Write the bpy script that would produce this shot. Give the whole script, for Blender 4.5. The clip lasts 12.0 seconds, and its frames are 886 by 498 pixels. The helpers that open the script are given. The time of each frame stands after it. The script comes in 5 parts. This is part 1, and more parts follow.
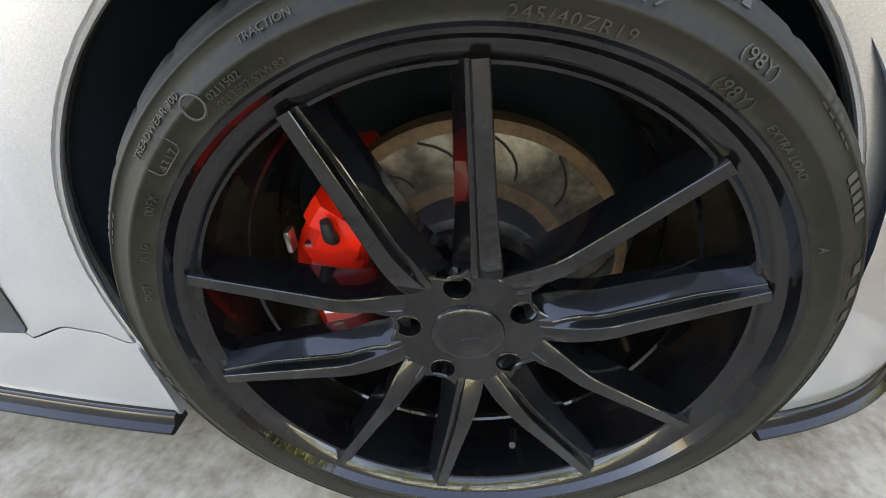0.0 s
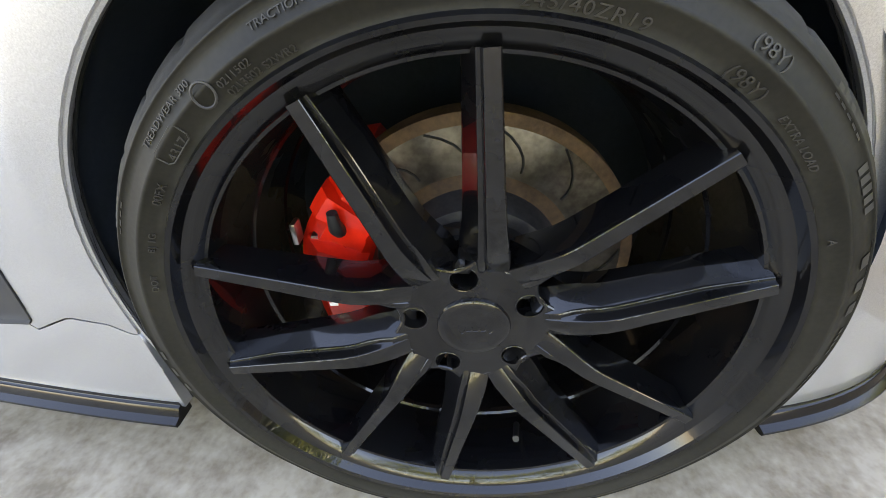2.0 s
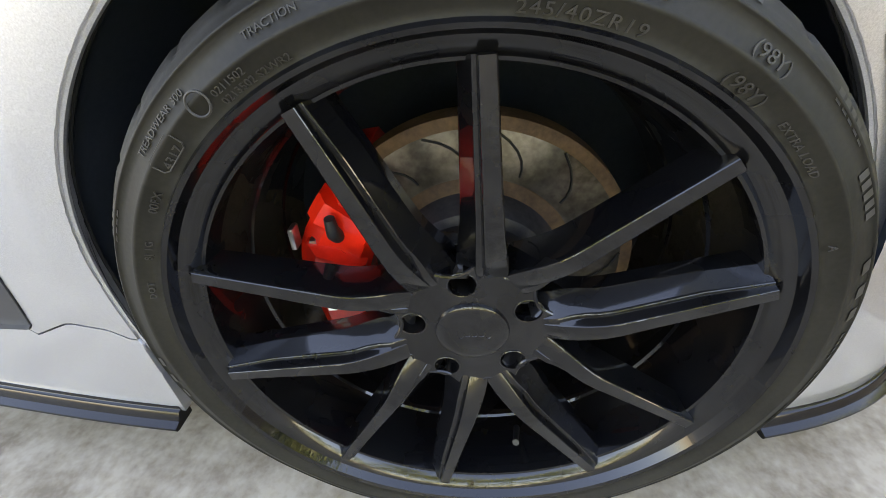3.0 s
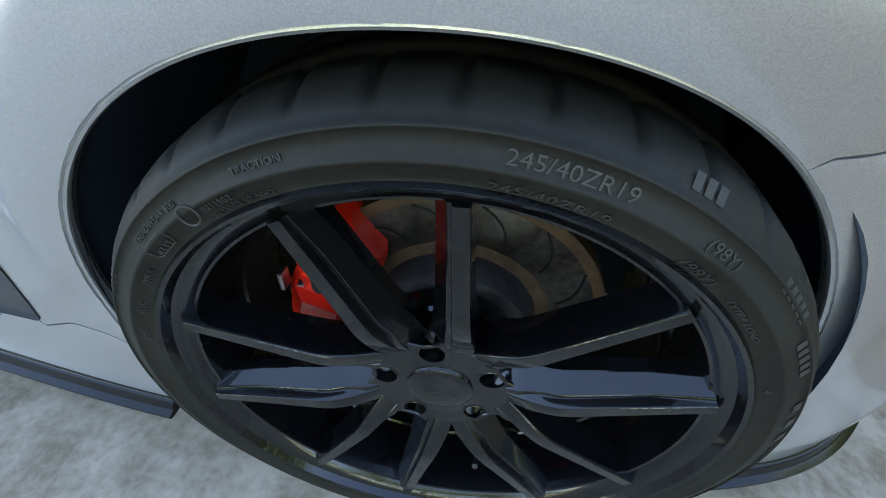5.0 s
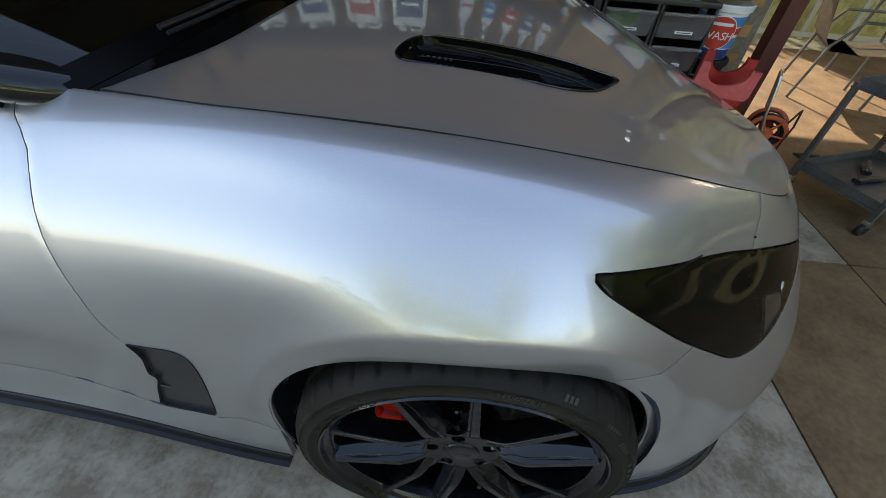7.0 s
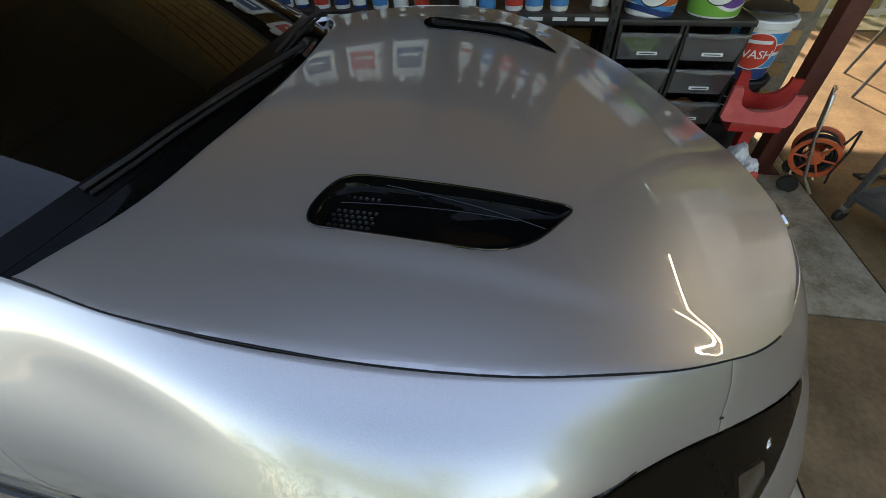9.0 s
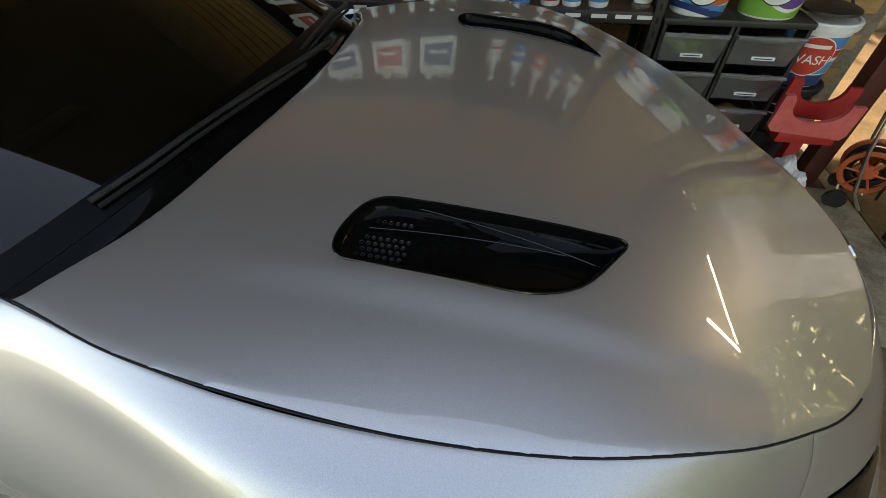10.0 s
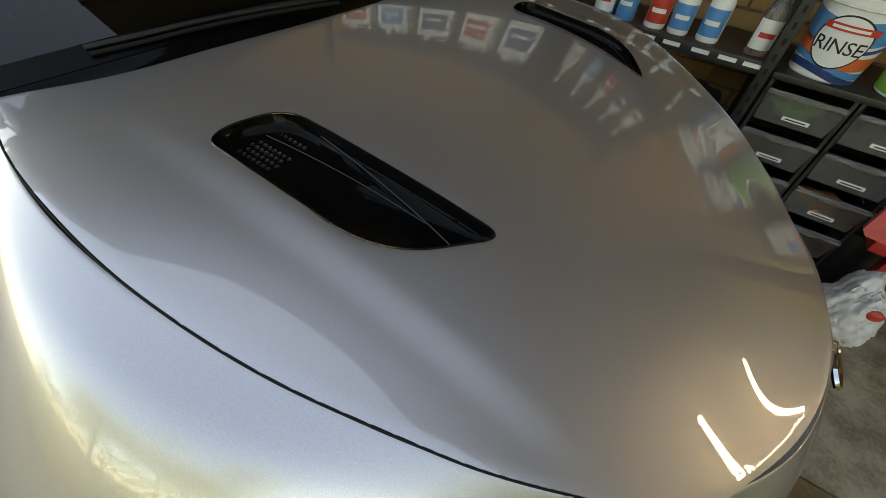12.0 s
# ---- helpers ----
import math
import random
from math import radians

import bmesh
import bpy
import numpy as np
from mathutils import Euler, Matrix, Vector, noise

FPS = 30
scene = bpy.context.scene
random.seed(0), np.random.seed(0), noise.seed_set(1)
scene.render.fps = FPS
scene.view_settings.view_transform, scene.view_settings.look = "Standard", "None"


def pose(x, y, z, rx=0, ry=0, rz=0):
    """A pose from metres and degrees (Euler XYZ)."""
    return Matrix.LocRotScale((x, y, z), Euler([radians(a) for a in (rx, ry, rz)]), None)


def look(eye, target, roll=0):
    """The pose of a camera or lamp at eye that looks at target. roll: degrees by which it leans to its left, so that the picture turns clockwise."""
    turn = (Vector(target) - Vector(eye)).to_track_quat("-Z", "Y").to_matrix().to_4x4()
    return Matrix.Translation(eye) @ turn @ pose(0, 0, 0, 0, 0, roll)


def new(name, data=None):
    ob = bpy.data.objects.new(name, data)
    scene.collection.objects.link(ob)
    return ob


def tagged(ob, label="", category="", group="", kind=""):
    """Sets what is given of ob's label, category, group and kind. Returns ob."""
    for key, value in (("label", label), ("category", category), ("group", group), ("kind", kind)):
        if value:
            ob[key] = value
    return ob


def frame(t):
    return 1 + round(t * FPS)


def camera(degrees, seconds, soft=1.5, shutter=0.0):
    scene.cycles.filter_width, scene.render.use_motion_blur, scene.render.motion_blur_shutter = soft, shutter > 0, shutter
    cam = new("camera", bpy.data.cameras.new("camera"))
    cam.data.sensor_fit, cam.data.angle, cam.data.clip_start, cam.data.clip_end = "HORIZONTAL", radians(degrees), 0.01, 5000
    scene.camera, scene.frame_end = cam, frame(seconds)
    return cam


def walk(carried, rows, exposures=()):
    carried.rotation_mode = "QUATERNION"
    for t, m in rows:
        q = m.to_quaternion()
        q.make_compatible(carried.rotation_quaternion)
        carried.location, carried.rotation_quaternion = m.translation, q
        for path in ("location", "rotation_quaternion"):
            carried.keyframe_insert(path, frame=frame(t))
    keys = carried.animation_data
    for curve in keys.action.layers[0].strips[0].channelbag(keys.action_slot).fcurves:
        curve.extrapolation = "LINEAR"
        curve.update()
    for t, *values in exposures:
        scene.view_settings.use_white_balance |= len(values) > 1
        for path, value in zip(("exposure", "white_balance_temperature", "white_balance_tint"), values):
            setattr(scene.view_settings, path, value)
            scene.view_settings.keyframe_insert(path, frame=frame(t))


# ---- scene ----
cam = camera(94.2, 12.0, soft=0.8)
# seconds, eye, target, roll
ROWS = [
    (0, (-0.004, -0.254, 0.623), (-0.108, 1.393, -0.507), -1.5),
    (0.5, (-0.004, -0.254, 0.62), (-0.11, 1.388, -0.518), -1.9),
    (1, (-0.008, -0.256, 0.619), (-0.117, 1.384, -0.521), -1.8),
    (1.5, (-0.01, -0.257, 0.618), (-0.119, 1.384, -0.52), -1.4),
    (2, (-0.01, -0.257, 0.619), (-0.113, 1.384, -0.52), -1.2),
    (2.5, (-0.01, -0.258, 0.618), (-0.112, 1.385, -0.519), -1.2),
    (3, (-0.007, -0.252, 0.623), (-0.118, 1.384, -0.522), -1.6),
    (5, (0.012, -0.198, 0.722), (-0.115, 1.293, -0.605), 4.2),
    (5.5, (0.008, -0.214, 0.835), (-0.085, 1.261, -0.512), 5.4),
    (6, (-0.052, -0.274, 0.964), (-0.079, 1.204, -0.383), 6.9),
    (6.5, (-0.09, -0.33, 1.084), (-0.122, 1.143, -0.267), 6.2),
    (7, (-0.053, -0.297, 1.145), (-0.104, 1.177, -0.206), 4.4),
    (7.5, (0.019, -0.231, 1.241), (-0.057, 1.225, -0.129), 3.0),
    (9.5, (0.115, 0.01, 1.316), (-0.19, 1.395, -0.095), -2.7),
    (10, (0.059, 0.05, 1.312), (-0.263, 1.412, -0.117), -2.0),
    (10.5, (0.041, 0.097, 1.296), (-0.294, 1.446, -0.141), -1.1),
    (11, (0.098, 0.121, 1.299), (-0.289, 1.456, -0.138), -0.4),
    (11.5, (0.261, 0.137, 1.319), (-0.264, 1.398, -0.142), 0.7),
    (12, (0.378, 0.135, 1.259), (-0.32, 1.347, -0.171), 6.8),
]
walk(cam, [(t, look(eye, target, roll)) for t, eye, target, roll in ROWS],
     exposures=[(0.0, 3.68, 8500, 22), (3.0, 3.68, 8500, 22), (5.0, 3.05, 6800, 12), (5.5, 2.25, 7200, 12), (6.0, 1.85, 7700, 14), (7.5, 1.97, 7700, 14), (9.5, 2.13, 8900, 13), (11.0, 2.2, 11000, 13), (12.0, 2.12, 10800, 13)])

# ---------------------------------------------------------------- light
world = bpy.data.worlds.new("sky")
scene.world = world
world.use_nodes = True
wn = world.node_tree
sky = wn.nodes.new("ShaderNodeTexSky")
sky.sky_type, sky.sun_disc = 'NISHITA', False
sky.sun_elevation, sky.sun_rotation = radians(34), radians(-10)
wn.links.new(sky.outputs[0], wn.nodes["Background"].inputs[0])
wn.nodes["Background"].inputs[1].default_value = 0.15
sun_data = bpy.data.lights.new("sun", 'SUN')
sun_data.energy, sun_data.angle, sun_data.color = 2.5, radians(0.5), (1.0, 0.94, 0.84)
sun = new("sun", sun_data)
# the sky's sun_rotation turns clockwise from +y
sun.matrix_world = look((0, 0, 20), (-20 * math.sin(radians(-10)), -20 * math.cos(radians(-10)), 20 - 20 * math.tan(radians(34))))

# ---------------------------------------------------------------- materials
def material(name, color, rough=0.5, metal=0.0, coat=0.0, coat_rough=0.03, spec=0.5, trans=0.0, emit=None, strength=0.0):
    m = bpy.data.materials.new(name)
    m.use_nodes = True
    b = m.node_tree.nodes["Principled BSDF"]
    b.inputs["Base Color"].default_value = (*color, 1)
    b.inputs["Roughness"].default_value = rough
    b.inputs["Metallic"].default_value = metal
    b.inputs["Coat Weight"].default_value = coat
    b.inputs["Coat Roughness"].default_value = coat_rough
    b.inputs["Specular IOR Level"].default_value = spec
    b.inputs["Transmission Weight"].default_value = trans
    if emit:
        b.inputs["Emission Color"].default_value = (*emit, 1)
        b.inputs["Emission Strength"].default_value = strength
    return m


def mottle(m, dark, light, scale=4.0, detail=6.0, low=0.35, high=0.65, fine=40.0, bump=0.0, dist=0.002, rough=None, per_object=0.0):
    """Two scales of noise between two colours, with relief and uneven gloss."""
    t, b = m.node_tree, m.node_tree.nodes["Principled BSDF"]
    co = t.nodes.new("ShaderNodeTexCoord")
    big, small = t.nodes.new("ShaderNodeTexNoise"), t.nodes.new("ShaderNodeTexNoise")
    for n, s in ((big, scale), (small, fine)):
        n.inputs["Scale"].default_value, n.inputs["Detail"].default_value = s, detail
        t.links.new(co.outputs["Object"], n.inputs["Vector"])
    mix = t.nodes.new("ShaderNodeMath")
    mix.operation = 'MULTIPLY_ADD'
    mix.inputs[1].default_value = 0.35
    t.links.new(small.outputs["Fac"], mix.inputs[0])
    half = t.nodes.new("ShaderNodeMath")
    half.operation = 'MULTIPLY'
    half.inputs[1].default_value = 0.65
    t.links.new(big.outputs["Fac"], half.inputs[0])
    t.links.new(half.outputs[0], mix.inputs[2])
    ramp = t.nodes.new("ShaderNodeValToRGB")
    ramp.color_ramp.elements[0].position, ramp.color_ramp.elements[0].color = low, (*dark, 1)
    ramp.color_ramp.elements[1].position, ramp.color_ramp.elements[1].color = high, (*light, 1)
    t.links.new(mix.outputs[0], ramp.inputs[0])
    out = ramp.outputs[0]
    if per_object:
        info = t.nodes.new("ShaderNodeObjectInfo")
        scale_node = t.nodes.new("ShaderNodeMapRange")
        scale_node.inputs["To Min"].default_value, scale_node.inputs["To Max"].default_value = 1 - per_object, 1 + per_object
        t.links.new(info.outputs["Random"], scale_node.inputs["Value"])
        mul = t.nodes.new("ShaderNodeVectorMath")
        mul.operation = 'SCALE'
        t.links.new(out, mul.inputs[0])
        t.links.new(scale_node.outputs[0], mul.inputs["Scale"])
        out = mul.outputs[0]
    t.links.new(out, b.inputs["Base Color"])
    if bump:
        bn = t.nodes.new("ShaderNodeBump")
        bn.inputs["Strength"].default_value, bn.inputs["Distance"].default_value = bump, dist
        t.links.new(mix.outputs[0], bn.inputs["Height"])
        t.links.new(bn.outputs[0], b.inputs["Normal"])
    if rough:
        r = t.nodes.new("ShaderNodeMapRange")
        r.inputs["To Min"].default_value, r.inputs["To Max"].default_value = rough
        t.links.new(big.outputs["Fac"], r.inputs["Value"])
        t.links.new(r.outputs[0], b.inputs["Roughness"])
    return m


PAINT = mottle(material("silver_paint", (0.56, 0.56, 0.58), 0.38, 0.85, coat=1.0, coat_rough=0.012),
               (0.48, 0.48, 0.505), (0.64, 0.64, 0.66), scale=900, fine=2600, detail=2)
GLOSS = mottle(material("gloss_black", (0.006, 0.006, 0.007), 0.08, coat=0.2), (0.005, 0.005, 0.006), (0.009, 0.009, 0.01), scale=9, rough=(0.05, 0.12))
PLASTIC = mottle(material("black_plastic", (0.012, 0.012, 0.013), 0.5), (0.009, 0.009, 0.01), (0.018, 0.018, 0.019), scale=30, fine=600, bump=0.25, dist=0.0006)
VENTMAT = mottle(material("vent_plastic", (0.02, 0.02, 0.022), 0.28), (0.016, 0.016, 0.018), (0.026, 0.026, 0.028), scale=12, fine=500, bump=0.1, dist=0.0004)
WHEEL = mottle(material("satin_black", (0.010, 0.010, 0.011), 0.2, spec=0.16, coat=0.85, coat_rough=0.03), (0.0022, 0.0022, 0.0026), (0.0042, 0.0042, 0.0047), scale=14, fine=300, rough=(0.2, 0.35))
WHEEL.node_tree.nodes["Principled BSDF"].inputs["Coat IOR"].default_value = 1.5
RUBBER = mottle(material("tyre_rubber", (0.022, 0.021, 0.02), 0.6, spec=0.22), (0.009, 0.0082, 0.0062), (0.020, 0.0180, 0.0138), scale=10, fine=260, bump=0.35, dist=0.0006, rough=(0.45, 0.7))
LETTER = mottle(material("raised_rubber", (0.02, 0.018, 0.016), 0.5, spec=0.3), (0.026, 0.0235, 0.02), (0.045, 0.041, 0.036), scale=20, fine=300)
BLADE = mottle(material("black_trim_gloss", (0.005, 0.005, 0.005), 0.12, spec=0.35), (0.004, 0.004, 0.0045), (0.007, 0.007, 0.0075), scale=9, rough=(0.08, 0.16))
TRAY = mottle(material("vent_black", (0.004, 0.004, 0.004), 0.1, spec=0.1), (0.0025, 0.0025, 0.0025), (0.004, 0.004, 0.004), scale=30, fine=300, rough=(0.06, 0.12))
RED = mottle(material("caliper_red", (0.74, 0.02, 0.008), 0.3, coat=0.7), (0.70, 0.016, 0.006), (0.82, 0.028, 0.010), scale=25, fine=200, bump=0.06, dist=0.0008)
# dark and bright patches paint the spokes' blurred reflections on the steel
DISC = mottle(material("brake_steel_reflections", (0.25, 0.235, 0.215), 0.38, 1.0), (0.035, 0.031, 0.029), (0.13, 0.121, 0.113), scale=13, fine=120, low=0.35, high=0.65, rough=(0.28, 0.42))
RUST = mottle(material("rusty_steel", (0.17, 0.10, 0.06), 0.75, 0.35), (0.05, 0.029, 0.017), (0.14, 0.082, 0.046), scale=30, fine=200, bump=0.3, dist=0.0005)
HAT = mottle(material("disc_hat", (0.05, 0.05, 0.055), 0.5, 0.6), (0.03, 0.03, 0.035), (0.08, 0.075, 0.075), scale=22, fine=160)
PAINT.node_tree.nodes["Principled BSDF"].inputs["Coat IOR"].default_value = 1.75
SLOT = material("slot_dark", (0.006, 0.006, 0.006), 0.8)
STEEL = mottle(material("bright_steel", (0.55, 0.55, 0.55), 0.3, 1.0), (0.45, 0.45, 0.45), (0.62, 0.62, 0.62), scale=20)
CHROME = material("chrome", (0.8, 0.8, 0.82), 0.06, 1.0)
WHITE = mottle(material("white_plastic", (0.75, 0.75, 0.73), 0.4), (0.68, 0.68, 0.66), (0.8, 0.8, 0.78), scale=6)
# dark grey felt with the blue of the skylight put into its colour
LINER = mottle(material("arch_liner", (0.012, 0.013, 0.015), 0.8), (0.030, 0.042, 0.060), (0.048, 0.064, 0.086), scale=8, fine=120, bump=0.4, dist=0.002)
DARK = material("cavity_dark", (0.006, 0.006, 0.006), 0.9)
INNER = material("lamp_black", (0.0012, 0.0012, 0.0013), 0.35, spec=0.12)
CONCRETE = mottle(material("concrete", (0.30, 0.25, 0.18), 0.6), (0.20, 0.155, 0.10), (0.40, 0.335, 0.245), scale=9, fine=75, detail=9, low=0.38, high=0.60, bump=0.3, dist=0.0015, rough=(0.5, 0.85))
# concrete with the warm, dimmer light of the right side put into its colour
WARMCON = mottle(material("warm_lit_concrete", (0.2, 0.15, 0.1), 0.6), (0.13, 0.075, 0.033), (0.25, 0.158, 0.078), scale=4.5, fine=60, detail=9, low=0.36, high=0.64, bump=0.3, dist=0.0015, rough=(0.65, 0.9))
JOINT = material("joint_dirt", (0.05, 0.042, 0.035), 0.9)
BRICK = mottle(material("brick", (0.42, 0.28, 0.13), 0.85), (0.36, 0.195, 0.075), (0.52, 0.315, 0.135), scale=9, fine=90, bump=0.5, dist=0.003, per_object=0.22)
MORTAR = mottle(material("mortar", (0.24, 0.20, 0.15), 0.95), (0.18, 0.15, 0.11), (0.30, 0.25, 0.19), scale=20, bump=0.4)
SHELF = mottle(material("shelf_black", (0.016, 0.015, 0.015), 0.45), (0.012, 0.011, 0.011), (0.024, 0.022, 0.021), scale=15)
BOARD = mottle(material("shelf_board", (0.06, 0.035, 0.025), 0.5), (0.045, 0.026, 0.019), (0.085, 0.05, 0.034), scale=7, fine=80)
SMOKE = material("smoky_plastic", (0.62, 0.61, 0.60), 0.22, trans=0.86)
POSTMAT = mottle(material("oxide_red", (0.10, 0.025, 0.018), 0.5), (0.075, 0.018, 0.013), (0.13, 0.036, 0.026), scale=7, fine=60, bump=0.1)
PINK = mottle(material("faded_red", (0.62, 0.09, 0.09), 0.45), (0.55, 0.07, 0.07), (0.68, 0.13, 0.12), scale=9)
RED2 = mottle(material("red_steel", (0.42, 0.02, 0.018), 0.4), (0.34, 0.016, 0.014), (0.48, 0.03, 0.026), scale=9)
ORANGE = mottle(material("orange_plastic", (0.62, 0.10, 0.03), 0.4), (0.52, 0.08, 0.024), (0.68, 0.13, 0.04), scale=12)
BLUE = material("blue_print", (0.05, 0.24, 0.50), 0.35)
NAVY = material("navy_print", (0.02, 0.05, 0.16), 0.35)
LABELRED = material("label_red", (0.55, 0.05, 0.03), 0.4)
ORANGERED = material("label_orange", (0.65, 0.13, 0.04), 0.4)
PURPLE = material("label_purple", (0.14, 0.06, 0.26), 0.4)
LIME = material("label_green", (0.16, 0.42, 0.06), 0.4)
INK = material("ink", (0.012, 0.012, 0.014), 0.5)
CREAM = material("label_white", (0.74, 0.73, 0.70), 0.45)
GREENCLOTH = mottle(material("green_cloth", (0.22, 0.5, 0.10), 0.9), (0.15, 0.38, 0.07), (0.30, 0.58, 0.15), scale=12)
ORANGECLOTH = mottle(material("orange_cloth", (0.5, 0.2, 0.07), 0.9), (0.4, 0.15, 0.05), (0.6, 0.26, 0.1), scale=12)
GREYMETAL = mottle(material("grey_steel", (0.11, 0.105, 0.10), 0.5, 0.3), (0.08, 0.077, 0.073), (0.15, 0.145, 0.138), scale=8, fine=70)
BAG = mottle(material("bag_film", (0.62, 0.60, 0.60), 0.3), (0.5, 0.49, 0.5), (0.7, 0.69, 0.68), scale=18)
CEIL = mottle(material("ceiling_board", (0.47, 0.40, 0.26), 0.8), (0.30, 0.25, 0.155), (0.42, 0.355, 0.235), scale=2)
TUBE = material("lamp_tube", (0.9, 0.9, 0.85), 0.4, emit=(1.0, 0.88, 0.70), strength=10.0)
LEAF = mottle(material("leaf", (0.17, 0.19, 0.03), 0.55, trans=0.25), (0.14, 0.18, 0.012), (0.32, 0.37, 0.03), scale=1.2, fine=9)
BARK = mottle(material("bark", (0.12, 0.09, 0.065), 0.9), (0.08, 0.06, 0.045), (0.17, 0.13, 0.10), scale=6, fine=40, bump=0.6, dist=0.01)
GRASS = mottle(material("dry_ground", (0.17, 0.15, 0.08), 0.95), (0.06, 0.06, 0.03), (0.12, 0.11, 0.06), scale=1.5, fine=15, bump=0.3, dist=0.01)
CANVAS = mottle(material("chair_webbing", (0.11, 0.09, 0.06), 0.85), (0.08, 0.065, 0.045), (0.15, 0.125, 0.085), scale=30, fine=120)
# these two carry dappled sunlight as light and dark mottling in the colour
YELLOWPANEL = mottle(material("cream_panel_dappled", (0.55, 0.50, 0.22), 0.6), (0.42, 0.38, 0.14), (0.66, 0.60, 0.30), scale=6, fine=22, low=0.42, high=0.56)
BLUESHEET = mottle(material("pale_blue_sheet_dappled", (0.45, 0.5, 0.6), 0.5), (0.36, 0.42, 0.55), (0.62, 0.66, 0.72), scale=5, fine=18)
GLASS = material("tinted_glass", (0.10, 0.12, 0.11), 0.01, trans=1.0)
LENS = material("lens_glass", (0.62, 0.60, 0.57), 0.01, trans=1.0)
LENS.node_tree.nodes["Principled BSDF"].inputs["IOR"].default_value = 1.15
LENS.node_tree.nodes["Principled BSDF"].inputs["Coat Weight"].default_value = 0.3
GLASS.node_tree.nodes["Principled BSDF"].inputs["IOR"].default_value = 1.2
GLASS.node_tree.nodes["Principled BSDF"].inputs["Coat Weight"].default_value = 0.8

# ---------------------------------------------------------------- mesh tools
def mesh_object(name, verts, faces, mat, parent=None, label="", smooth=False):
    me = bpy.data.meshes.new(name)
    me.from_pydata([tuple(map(float, v)) for v in verts], [], [tuple(map(int, f)) for f in faces])
    me.materials.append(mat)
    if smooth:
        me.polygons.foreach_set("use_smooth", [True] * len(me.polygons))
    me.update()
    ob = new(name, me)
    ob.parent = parent
    return tagged(ob, label)


def part(name, bm, mat, parent=None, label="", smooth=True, sharp=35):
    bmesh.ops.recalc_face_normals(bm, faces=bm.faces)
    me = bpy.data.meshes.new(name)
    for f in bm.faces:
        f.smooth = smooth
    if smooth:
        for e in bm.edges:
            if len(e.link_faces) == 2 and e.calc_face_angle() > radians(sharp):
                e.smooth = False
    bm.to_mesh(me)
    bm.free()
    me.materials.append(mat)
    ob = new(name, me)
    ob.parent = parent
    return tagged(ob, label)


def thing(name, label, category, m=None, group="", kind=""):
    ob = new(name)
    ob.empty_display_size = 0.1
    if m is not None:
        ob.matrix_world = m
    return tagged(ob, label, category, group, kind)


def bm_box(cx, cy, cz, sx, sy, sz, bevel=0.0, bm=None, turn=None):
    own = bm is None
    bm = bm or bmesh.new()
    m = Matrix.Translation((cx, cy, cz)) @ (turn or Matrix()) @ Matrix.Diagonal((sx, sy, sz, 1))
    got = bmesh.ops.create_cube(bm, size=1, matrix=m)
    if bevel:
        edges = list({e for v in got["verts"] for e in v.link_edges})
        bmesh.ops.bevel(bm, geom=edges, offset=bevel, segments=2, affect='EDGES', profile=0.6)
    return bm


def bm_lathe(profile, axis='y', seg=96, closed=False, bm=None, centre=(0, 0, 0), arc=None):
    """Turns a profile of (radius, along) round an axis."""
    bm = bm or bmesh.new()
    rings = []
    a0, a1 = arc or (0, 2 * math.pi)
    count = seg if arc is None else seg + 1
    for i in range(count):
        a = a0 + (a1 - a0) * i / seg
        ca, sa = math.cos(a), math.sin(a)
        ring = []
        for r, h in profile:
            p = {'y': (r * ca, h, r * sa), 'z': (r * ca, r * sa, h), 'x': (h, r * ca, r * sa)}[axis]
            ring.append(bm.verts.new((p[0] + centre[0], p[1] + centre[1], p[2] + centre[2])))
        rings.append(ring)
    n = len(profile)
    for i in range(seg):
        a, b = rings[i], rings[(i + 1) % count]
        for j in range(n if closed else n - 1):
            k = (j + 1) % n
            bm.faces.new((a[j], b[j], b[k], a[k]))
    return bm


def bm_tube(points, radius, seg=10, bm=None, cyclic=False):
    """A round bar along points; the radius may differ from point to point."""
    bm = bm or bmesh.new()
    pts = [Vector(p) for p in points]
    n = len(pts)
    rad = radius if isinstance(radius, (list, tuple)) else [radius] * n
    rings, up = [], Vector((0.13, 0.21, 0.97))
    for i, p in enumerate(pts):
        d = (pts[(i + 1) % n] - pts[i - 1]) if cyclic else (pts[min(i + 1, n - 1)] - pts[max(i - 1, 0)])
        d.normalize()
        s = d.cross(up)
        if s.length < 1e-3:
            s = d.cross(Vector((1, 0, 0)))
        s.normalize()
        up = s.cross(d)
        rings.append([bm.verts.new(p + rad[i] * (math.cos(a) * s + math.sin(a) * up)) for a in (2 * math.pi * k / seg for k in range(seg))])
    for i in range(n if cyclic else n - 1):
        a, b = rings[i], rings[(i + 1) % n]
        for k in range(seg):
            bm.faces.new((a[k], a[(k + 1) % seg], b[(k + 1) % seg], b[k]))
    if not cyclic:
        bm.faces.new(rings[0][::-1])
        bm.faces.new(rings[-1])
    return bm


def bm_plate(outline, depth, place, bm=None, bevel=0.0):
    """A flat outline, given thickness; place maps (u, v, w) to the world."""
    bm = bm or bmesh.new()
    front = [bm.verts.new(place(u, v, 0)) for u, v in outline]
    back = [bm.verts.new(place(u, v, depth)) for u, v in outline]
    f = bm.faces.new(front)
    bm.faces.new(back[::-1])
    n = len(outline)
    for i in range(n):
        bm.faces.new((front[i], back[i], back[(i + 1) % n], front[(i + 1) % n]))
    if bevel:
        bmesh.ops.bevel(bm, geom=list(f.edges), offset=bevel, segments=2, affect='EDGES')
    return bm


